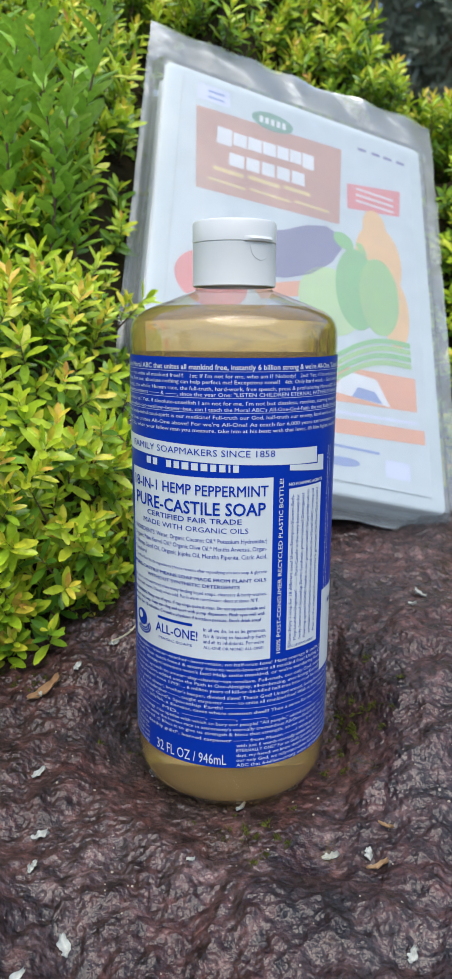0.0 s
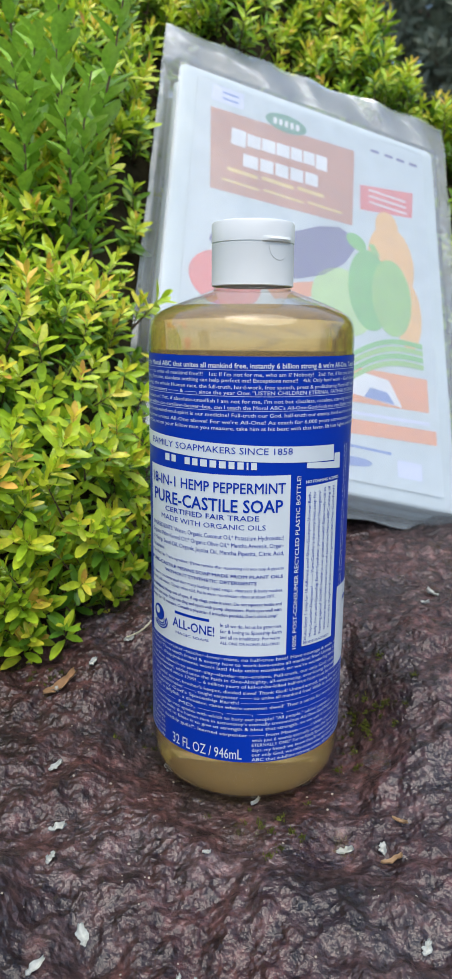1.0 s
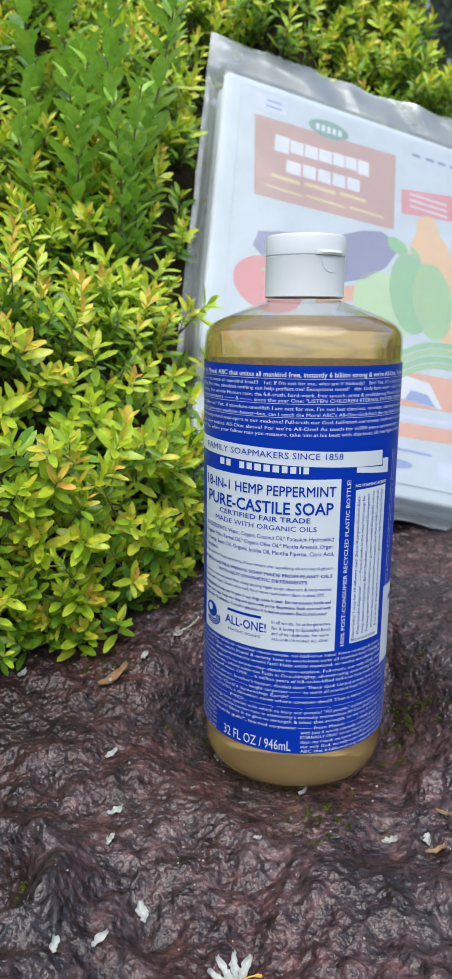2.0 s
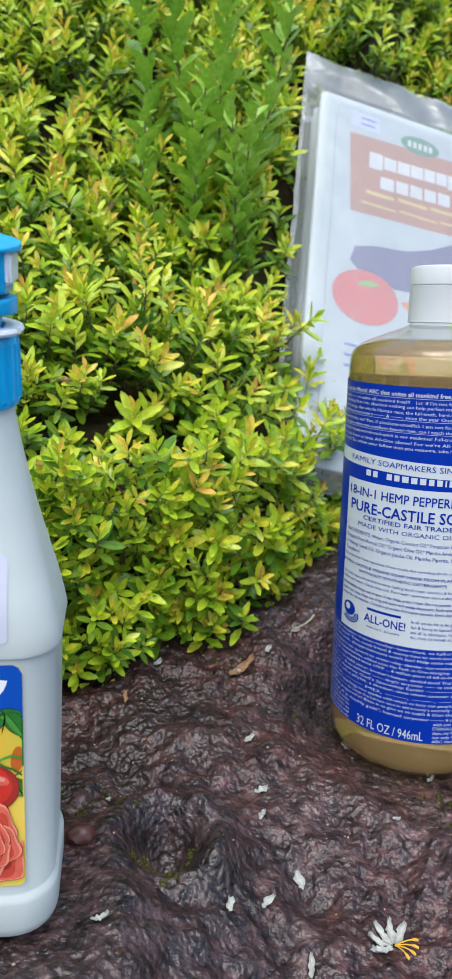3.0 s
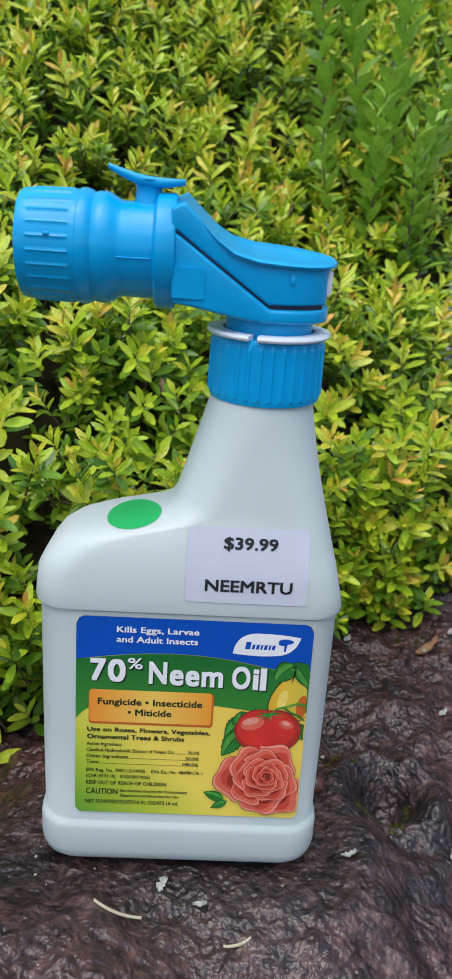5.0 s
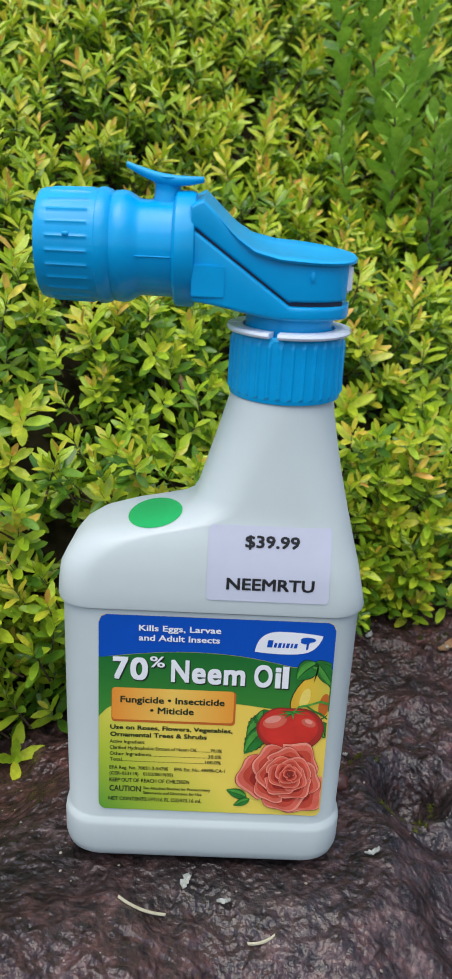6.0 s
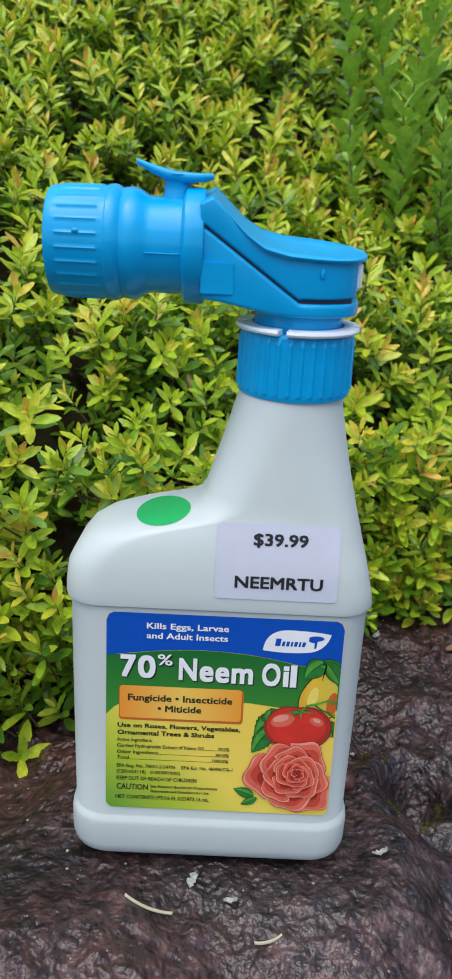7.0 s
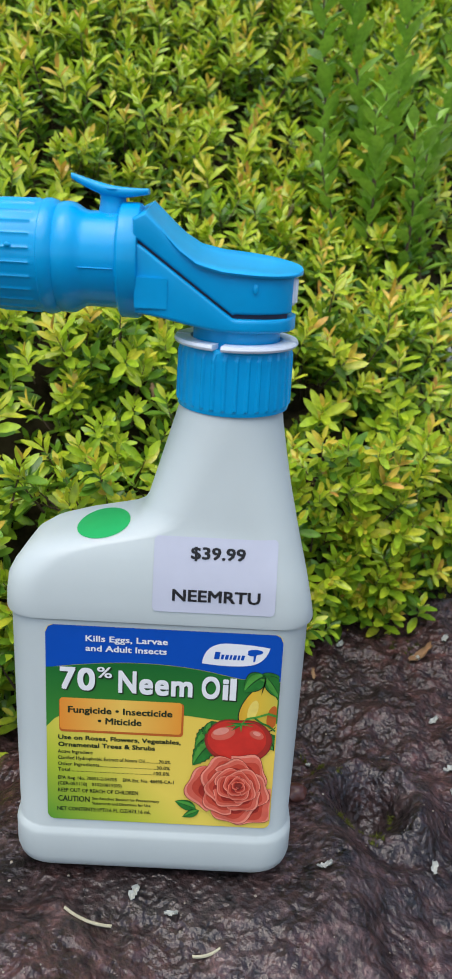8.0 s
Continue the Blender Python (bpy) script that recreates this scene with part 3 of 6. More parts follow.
def build_soap():
    soap = thing("soap_bottle", pose(*SOAP_AT, 0, 0.773, 0) @ pose(0, 0, 0, -1.62, 0, 0), "amber soap bottle with blue label and white cap on the boulder", "bottle")
    prof = [(0.020, -0.0085), (0.029, -0.0102), (0.0340, -0.0111), (0.0385, -0.0102), (0.0416, -0.0077), (0.0434, -0.0030), (0.0439, 0.003)]
    prof += [(soap_radius(z), z) for z in (0.014, 0.04, 0.08, 0.12, 0.16, 0.185, 0.190)]
    prof += [(0.0437, 0.1942), (0.0429, 0.1970), (0.0413, 0.1993), (0.0385, 0.2013), (0.0345, 0.2032), (0.0270, 0.2062), (0.0195, 0.2090), (0.0166, 0.2103), (0.0158, 0.2125), (0.0158, 0.222)]
    prof = [(r * (1.0136 if r < 0.0444 and r > 0.019 else 1), z + SOAP_RISE) for r, z in prof]
    part("bottle", lathe(prof), CLEAR_WALL, soap, "clear plastic bottle wall")
    inner = [(max(0.001, r - 0.0007), z + (0.0008 if z < 0.01 else 0)) for r, z in prof if z < 0.2035 + SOAP_RISE]
    part("liquid", lathe(inner + [(0.0330, 0.2036 + SOAP_RISE), (0.001, 0.2036 + SOAP_RISE)]), LIQUID, soap, "cloudy amber liquid soap")
    # cap: ribbed skirt with a flip lid above
    bm = bmesh.new()
    steps = 240
    rings = []
    for r, z, rib in ((0.0172, 0.2115, 0), (0.0176, 0.2119, 0), (0.0176, 0.2128, 1), (0.01755, 0.2275, 1), (0.01755, 0.2285, 0), (0.0172, 0.2288, 0), (0.0172, 0.2290, 0), (0.01765, 0.2292, 0), (0.01765, 0.2365, 0), (0.0172, 0.2374, 0), (0.0160, 0.2378, 0), (0.006, 0.2379, 0)):
        ring = []
        for i in range(steps):
            k = r - rib * 0.00022 * (i % 2)
            ring.append(bm.verts.new((k * math.cos(2 * math.pi * i / steps), k * math.sin(2 * math.pi * i / steps), z + SOAP_RISE)))
        rings.append(ring)
    for a, b in zip(rings, rings[1:]):
        for i in range(steps):
            j = (i + 1) % steps
            bm.faces.new((a[i], a[j], b[j], b[i]))
    bm.faces.new(rings[-1])
    cap = part("cap", bm, CAP_WHITE, soap, "white ribbed flip-top cap")
    # thumb tab of the lid and the smooth rest below it
    a0 = radians(-90 + 38)
    rows = []
    for k in range(15):
        a = a0 + radians(-26 + 52 * k / 14)
        out = 0.0016 * math.sin(math.pi * k / 14) ** 0.6
        rows.append([(q * math.cos(a), q * math.sin(a), z + SOAP_RISE) for q, z in ((0.0172, 0.2287), (0.0177 + out * 0.7, 0.2290), (0.0177 + out, 0.2298), (0.0177 + out * 0.6, 0.2308), (0.0172, 0.2310))])
    part("thumb_tab", loft(rows), CAP_WHITE, cap)
    rows = []
    for k in range(13):
        t = k / 12
        h = 0.0062 * math.sqrt(max(0, 1 - (2 * t - 1) ** 2)) + 0.0002
        a = a0 + radians(-17 + 34 * t)
        rows.append([(q * math.cos(a), q * math.sin(a), z + SOAP_RISE) for q, z in ((0.0171, 0.2275 - h), (0.0177, 0.2275 - h * 0.9), (0.0178, 0.2275), (0.0171, 0.2279))])
    part("thumb_rest", loft(rows), CAP_WHITE, cap)
    return soap


soap = build_soap()


# ---- oil concentrate bottle with hose sprayer ----
# it leans forward on the sloping stone
NEEM_POSE = pose(NEEM_AT[0], NEEM_AT[1], NEEM_AT[2] + 0.0006, 0, 0, 14) @ pose(0, 0, 0, 1.2, 3, 0)


def tube(profile, axis_z, steps=64):
    """A turned form along x from (x, radius) pairs round the height axis_z."""
    return loft([[(x, r * math.cos(2 * math.pi * i / steps), axis_z + r * math.sin(2 * math.pi * i / steps)) for i in range(steps)] for x, r in profile])


def build_neem():
    neem = thing("spray_bottle", NEEM_POSE, "white plastic bottle with blue hose-end sprayer standing on the boulder", "bottle")

    def section(z, xl, xr, hd, r):
        return [(x, y, z) for x, y in round_rect(xl, xr, -hd, hd, r)]
    rows = [section(0.0, -0.050, 0.050, 0.0205, 0.012), section(0.0008, -0.0528, 0.0528, 0.0236, 0.013), section(0.003, -0.0548, 0.0548, 0.0256, 0.014), section(0.0065, -0.0556, 0.0556, 0.0265, 0.014),
            section(0.0165, -0.0557, 0.0557, 0.0268, 0.014), section(0.0183, -0.0554, 0.0554, 0.0266, 0.014), section(0.0196, -0.0546, 0.0546, 0.0258, 0.0135), section(0.0205, -0.0543, 0.0543, 0.0256, 0.0135),
            section(0.060, -0.0550, 0.0550, 0.0257, 0.0135), section(0.1075, -0.0556, 0.0556, 0.0259, 0.0135), section(0.1086, -0.0558, 0.0558, 0.0259, 0.0135), section(0.1094, -0.0571, 0.0571, 0.0270, 0.014), section(0.1108, -0.0573, 0.0573, 0.0272, 0.014),
            section(0.116, -0.0571, 0.0563, 0.0270, 0.014), section(0.122, -0.0565, 0.0550, 0.0267, 0.0145), section(0.1260, -0.0546, 0.0541, 0.0263, 0.015), section(0.1308, -0.0510, 0.0529, 0.0256, 0.016), section(0.1342, -0.0458, 0.0520, 0.0250, 0.016),
            section(0.1370, -0.0367, 0.0513, 0.0245, 0.016), section(0.1392, -0.0265, 0.0507, 0.0241, 0.016), section(0.1414, -0.0167, 0.0502, 0.0237, 0.016), section(0.1450, -0.0095, 0.0493, 0.0231, 0.0165), section(0.149, -0.0070, 0.0484, 0.0227, 0.017),
            section(0.158, -0.0043, 0.0463, 0.0217, 0.018), section(0.170, -0.0008, 0.0440, 0.0205, 0.0195), section(0.180, 0.0021, 0.0422, 0.0197, 0.0195), section(0.187, 0.0042, 0.0412, 0.0188, 0.0187)]
    part("bottle_body", loft(rows), BOTTLE_WHITE, neem)
    ax = 0.0232
    # ribbed screw collar
    bm = bmesh.new()
    steps, rings = 192, []
    for r, z, rib in ((0.0190, 0.1845, 0), (0.0201, 0.1848, 0), (0.0203, 0.1862, 0), (0.0203, 0.1870, 1), (0.0200, 0.2040, 1), (0.0198, 0.2062, 0), (0.0193, 0.2072, 0), (0.012, 0.2073, 0)):
        rings.append([bm.verts.new((ax + (r + rib * (0.0006 if i % 6 in (0, 1) else 0)) * math.cos(2 * math.pi * i / steps), (r + rib * (0.0006 if i % 6 in (0, 1) else 0)) * math.sin(2 * math.pi * i / steps), z)) for i in range(steps)])
    for a, b in zip(rings, rings[1:]):
        for i in range(steps):
            j = (i + 1) % steps
            bm.faces.new((a[i], a[j], b[j], b[i]))
    collar = part("screw_collar", bm, SPRAY_BLUE, neem, "ribbed blue screw collar", smooth=False)
    # pale ring with gaps
    for a0, a1 in ((-180, -112), (-104, -18), (-10, 70), (78, 172)):
        rows = []
        for k in range(25):
            a = radians(a0 + (a1 - a0) * k / 24)
            rows.append([(ax + r * math.cos(a), r * math.sin(a), z) for r, z in ((0.0165, 0.2072), (0.0217, 0.2072), (0.0221, 0.2080), (0.0217, 0.2090), (0.0165, 0.2090))])
        part("locking_ring", loft(rows), RING_WHITE, collar, "translucent white locking ring")
    bm = lathe([(0.0158, 0.2070), (0.0158, 0.2150), (0.0165, 0.2165)], 72)
    bmesh.ops.translate(bm, verts=bm.verts, vec=(ax, 0, 0))
    part("swivel", bm, SPRAY_BLUE, neem)

    # sprayer head: lower shell and lever, lofted along x
    def width_at(x):
        if x > ax:
            return math.sqrt(max(1e-7, 0.0208 ** 2 - (x - ax) ** 2)) * 0.92
        return 0.0166 + (0.0191 - 0.0166) * smoothstep((x + 0.0136) / 0.036)

    def top(x):
        knots = ((-0.0125, 0.2488), (-0.0088, 0.2510), (-0.0040, 0.2466), (0.0025, 0.2406), (0.0088, 0.2368), (0.0172, 0.2350), (0.030, 0.2342), (0.0455, 0.2332))
        for (a, za), (b, zb) in zip(knots, knots[1:]):
            if x <= b:
                return za + (zb - za) * max(0, x - a) / (b - a)
        return knots[-1][1]

    def gap(x):
        return 0.2406 - max(0, min(x, 0.0215) + 0.0115) * (0.2406 - 0.2182) / 0.0330

    def under(x):
        return 0.2176 - 0.0046 * smoothstep((x + 0.0150) / 0.036)

    def shell(x0, x1, lo, hi, scale, r, count=44, skew=0.0):
        rows = []
        for k in range(count + 1):
            t = k / count
            x = x0 + (x1 - x0) * (1 - (1 - t) ** 1.6)
            h = max(0.0006, width_at(x) * scale)
            rows.append([(x, p, q) for p, q in round_rect(-h, h, lo(x), hi(x), r, 4)])
        return loft(rows)
    part("sprayer_shell", shell(-0.0118, ax + 0.0207, under, lambda x: max(under(x) + 0.003, gap(x) - 0.0004), 1.0, 0.0014), SPRAY_BLUE, neem)
    part("seam", shell(-0.0120, ax + 0.0170, lambda x: gap(x) - 0.001, lambda x: gap(x) + 0.0022, 0.93, 0.0004), SLOT_DARK, neem, "dark gap under the lever")
    lever = part("lever", shell(-0.0125, ax + 0.0185, lambda x: gap(x) + (0.0005 if x < 0.0215 else 0.0010), lambda x: top(x) - 0.0016, 0.985, 0.0010), SPRAY_BLUE, neem)
    # lever's overhanging thumb plate
    rows = []
    for k in range(45):
        t = k / 44
        x = -0.0128 + (ax + 0.0222 + 0.0128) * (1 - (1 - t) ** 1.6)
        e = ax + 0.0224
        h = (0.0150 + 0.0052 * smoothstep((x + 0.0128) / 0.03)) if x < ax else math.sqrt(max(1e-7, 1 - ((x - ax) / (e - ax)) ** 2)) * 0.0202
        dish = 0.0012 * smoothstep((x - 0.004) / 0.012) * smoothstep((0.042 - x) / 0.012)
        z = top(x)
        rows.append([(x, h * 1.0, z - 0.0011), (x, h * 1.03, z - 0.0002), (x, h * 0.96, z + 0.0002), (x, h * 0.72, z - dish * 0.5), (x, 0, z - dish), (x, -h * 0.72, z - dish * 0.5), (x, -h * 0.96, z + 0.0002), (x, -h * 1.03, z - 0.0002), (x, -h * 1.0, z - 0.0011), (x, 0, z - 0.0024)])
    rows = [[(x, y, z + 0.10 * y) for x, y, z in r] for r in rows]
    part("thumb_plate", loft(rows), SPRAY_BLUE, lever)
    # raised panel on the shell's side and small rivet on the lever
    for y in (-1, 1):
        bm = bmesh.new()
        bmesh.ops.create_cube(bm, size=1, matrix=Matrix.Translation((-0.0063, y * 0.01700, 0.2245)) @ Matrix.Diagonal((0.0115, 0.0014, 0.0105, 1)))
        bmesh.ops.bevel(bm, geom=bm.edges[:], offset=0.0004, segments=2, affect="EDGES")
        part("side_panel", bm, SPRAY_BLUE, neem)
        bm = bmesh.new()
        bmesh.ops.create_uvsphere(bm, u_segments=14, v_segments=8, radius=0.0011, matrix=Matrix.Translation((0.0285, y * 0.0186, 0.2275)) @ Matrix.Diagonal((0.8, 0.5, 1.6, 1)))
        part("rivet", bm, SPRAY_BLUE, lever)
    # pale clip at the nose
    bm = bmesh.new()
    bmesh.ops.create_cube(bm, size=1, matrix=Matrix.Translation((ax + 0.0182, 0, 0.2265)) @ Matrix.Diagonal((0.0042, 0.017, 0.0095, 1)))
    bmesh.ops.bevel(bm, geom=bm.edges[:], offset=0.0009, segments=3, affect="EDGES")
    part("nose_clip", bm, RING_WHITE, neem, "translucent white nose clip")
    # barrel, flange and hose coupling
    az = 0.2328
    part("barrel", tube([(-0.0405, 0.0170), (-0.0392, 0.0181), (-0.0365, 0.0184), (-0.0345, 0.0181), (-0.0325, 0.0170), (-0.0310, 0.0161), (-0.0295, 0.0158), (-0.0190, 0.0160)], az), SPRAY_BLUE, neem)
    part("flange", tube([(-0.0192, 0.0155), (-0.0187, 0.0178), (-0.0178, 0.0190), (-0.0126, 0.0191), (-0.0116, 0.0187), (-0.0110, 0.0166)], az), SPRAY_BLUE, neem)
    steps, rings = 180, []
    for x, r, rib in ((-0.0648, 0.0130, 0), (-0.0648, 0.0162, 0), (-0.0644, 0.0175, 0), (-0.0628, 0.0181, 0), (-0.0606, 0.0181, 0), (-0.0602, 0.0181, 1), (-0.0470, 0.0184, 1), (-0.0466, 0.0185, 0), (-0.0446, 0.0186, 0), (-0.0442, 0.0190, 0), (-0.0425, 0.0191, 0), (-0.0405, 0.0184, 0), (-0.0392, 0.0172, 0)):
        rings.append([(x, (r + rib * (0.0005 if i % 7 == 0 else 0)) * math.cos(2 * math.pi * i / steps), az + (r + rib * (0.0005 if i % 7 == 0 else 0)) * math.sin(2 * math.pi * i / steps)) for i in range(steps)])
    part("hose_coupling", loft(rings), SPRAY_BLUE, neem, "ribbed blue hose coupling")
    # mould seam along the barrel and raised marks on the coupling
    rows = [[(x, -0.0152 - r + p * 0.0003, az - 0.0015 + q * 0.0002) for p, q in ((0, -1), (-1, 0), (0, 1), (1, 0))] for x, r in ((-0.0310, 0.0010), (-0.0290, 0.0007), (-0.0195, 0.0009))]
    part("mould_seam", loft(rows), SPRAY_BLUE, neem)
    bm = bmesh.new()
    bmesh.ops.create_uvsphere(bm, u_segments=14, v_segments=8, radius=0.0010, matrix=Matrix.Translation((-0.0535, -0.0182, az + 0.0045)) @ Matrix.Diagonal((1.2, 0.6, 0.8, 1)))
    part("mould_mark", bm, SPRAY_BLUE, neem)
    # wing valve
    bm = lathe([(0.0056, 0.2470), (0.0046, 0.2500), (0.0044, 0.2530), (0.0056, 0.2556)], 32)
    bmesh.ops.translate(bm, verts=bm.verts, vec=(-0.0215, 0, 0))
    valve = part("valve_stem", bm, SPRAY_BLUE, neem)
    rows = []
    for k in range(25):
        t = k / 24
        x = -0.0352 + 0.0260 * t
        z = 0.2560 - 0.0036 * (t - 0.5) + 0.0012 * abs(2 * t - 1) ** 1.5 - 0.0011 * math.sin(math.pi * t)
        h = 0.0034 + 0.0018 * math.sin(math.pi * t) ** 0.7
        th = 0.0009 + 0.0009 * math.sin(math.pi * t)
        rows.append([(x, p, q) for p, q in round_rect(-h, h, z - th, z + th, th * 0.9, 4)])
    part("valve_wing", loft(rows), SPRAY_BLUE, valve)
    return neem


neem = build_neem()


# ---- packet of garden fleece ----
def build_pack():
    pack = thing("fleece_packet", PACK_POSE, "white garden fleece in a clear printed plastic bag, leaning on hedge", "packet")
    # folded stack, a few soft layers
    for k in range(5):
        z1 = -0.0016 - k * 0.0062
        z0 = z1 - 0.0056
        g = 0.0012 * ((k * 7) % 3)
        rows = []
        for z, s in ((z0, 0.0022), (z0 + 0.0009, 0.0007), ((z0 + z1) / 2, 0.0), (z1 - 0.0009, 0.0007), (z1, 0.0022)):
            rows.append([(x, y, z) for x, y in round_rect(s + g, PACK_W - s - g * 0.5, -PACK_H + s + g, -s - g, 0.006, 5)])
        part("fleece_layer", loft(rows), FLEECE, pack)
    # bag: front and back sheets, wider than the stack, with rumpled free edges
    nx, ny = 70, 90
    x0, x1, y0, y1 = -0.0150, 0.2880, -0.3985, 0.0545
    for name, side in (("bag_front", 1), ("bag_back", -1)):
        bm = bmesh.new()
        grid = []
        for i in range(nx + 1):
            col = []
            for j in range(ny + 1):
                x, y = x0 + (x1 - x0) * i / nx, y0 + (y1 - y0) * j / ny
                o = max(0, -x, x - PACK_W, y, -PACK_H - y)
                k = 1 - smoothstep(o / 0.013)
                mid = -0.015 + bumpy(x, y, 0.03, 0.0045, 6.6) * smoothstep(o / 0.01)
                face = 0.0016 + bumpy(x, y, 0.05, 0.0008, 2.6) if side > 0 else -0.0345
                ry = 0.0035 * noise.noise((x / 0.05, 3.3, side)) if j in (0, ny) else 0
                col.append(bm.verts.new((x, y + ry, mid + (face - mid) * k + side * 0.0003)))
            grid.append(col)
        for i in range(nx):
            for j in range(ny):
                q = (grid[i][j], grid[i + 1][j], grid[i + 1][j + 1], grid[i][j + 1])
                bm.faces.new(q if side > 0 else q[::-1])
        part(name, bm, FILM if side > 0 else FILM_BACK, pack, "clear rumpled plastic film")
    return pack


pack = build_pack()


# ---- print: lettering and flat shapes laid on surfaces ----
def glyphs(body, weight=0.0):
    """Letters as flat faces: points scaled to cap height 1, and faces."""
    cu = bpy.data.curves.new("lettering", "FONT")
    cu.body, cu.size, cu.resolution_u, cu.offset = body, 1.0, 6 if len(body) < 3 else 2, weight
    ob = new("lettering", cu)
    bpy.context.view_layer.update()
    me = bpy.data.meshes.new_from_object(ob.evaluated_get(bpy.context.evaluated_depsgraph_get()))
    v = [(p.co.x / 0.729, p.co.y / 0.729) for p in me.vertices]
    f = [tuple(p.vertices) for p in me.polygons]
    bpy.data.objects.remove(ob)
    bpy.data.curves.remove(cu)
    bpy.data.meshes.remove(me)
    return v, f


def lettering(lines, place, name, mat, parent, label="", weight=0.0):
    """lines: (text, x0, x1, base, height, bold). The text is set to reach from x0 to x1. place maps (x, height) to a point."""
    V, F = [], []
    for body, x0, x1, base, height, bold in lines:
        v, f = glyphs(body, weight)
        a, b = min(p[0] for p in v), max(p[0] for p in v)
        # heavier letters are struck more than once, a little apart
        strikes = [(0, 0)] if bold <= 0 else [(-bold, 0), (bold, 0)] if bold < 0.01 else [(-bold, -bold), (bold, -bold), (-bold, bold), (bold, bold), (0, 0)]
        for k, (dx, dy) in enumerate(strikes):
            n = len(V)
            e = (x1 - x0) * 0.01
            mid = Vector(place((x0 + x1) / 2, base))
            up = (Vector(place((x0 + x1) / 2 + e, base)) - mid).cross(Vector(place((x0 + x1) / 2, base + height)) - mid).normalized() * (k * 0.000018)
            V += [Vector(place(x0 + (p[0] + dx - a) / (b - a) * (x1 - x0), base + (p[1] + dy) * height)) + up for p in v]
            F += [tuple(n + i for i in q) for q in f]
    me = bpy.data.meshes.new(name)
    me.from_pydata([tuple(p) for p in V], [], F)
    return part_mesh(name, me, mat, parent, label, smooth=False)


def patch(poly, place, name, mat, parent, label="", cell=0.003):
    """A flat outline laid on a surface, cut into strips so that it follows it."""
    bm = bmesh.new()
    face = bm.faces.new([bm.verts.new((x, 0, z)) for x, z in poly])
    if face.normal.y > 0:
        bmesh.ops.reverse_faces(bm, faces=[face])
    for axis, k in (((1, 0, 0), 0), ((0, 0, 1), 1)):
        lo, hi = min(p[k] for p in poly), max(p[k] for p in poly)
        n = int((hi - lo) / cell)
        for i in range(1, n + 1):
            c = lo + (hi - lo) * i / (n + 1)
            bmesh.ops.bisect_plane(bm, geom=bm.verts[:] + bm.edges[:] + bm.faces[:], plane_co=(c, 0, 0) if k == 0 else (0, 0, c), plane_no=axis)
    for v in bm.verts:
        v.co = place(v.co.x, v.co.z)
    return part(name, bm, mat, parent, label)


def rect(x0, z0, x1, z1):
    return [(x0, z0), (x1, z0), (x1, z1), (x0, z1)]


def ellipse(cx, cz, rx, rz, steps=28, turn=0.0):
    c, s = math.cos(turn), math.sin(turn)
    return [(cx + rx * math.cos(a) * c - rz * math.sin(a) * s, cz + rx * math.cos(a) * s + rz * math.sin(a) * c) for a in [2 * math.pi * i / steps for i in range(steps)]]


# ---- soap label ----
def soap_wrap(lift):
    """Maps millimetres along the label (0 faces the path's start) and height to the bottle's wall."""
    def place(s, z):
        z = (1.018 * z + 5.3) / 1000
        s = s - 0.5 if s > 0 else s - 0.4 - min(5.0, 5.0 * (s / 47.5) ** 4)
        r = soap_radius(z) + lift
        a = s / 1000 / 0.0440
        return Vector((r * math.sin(a), -r * math.cos(a), z))
    return place


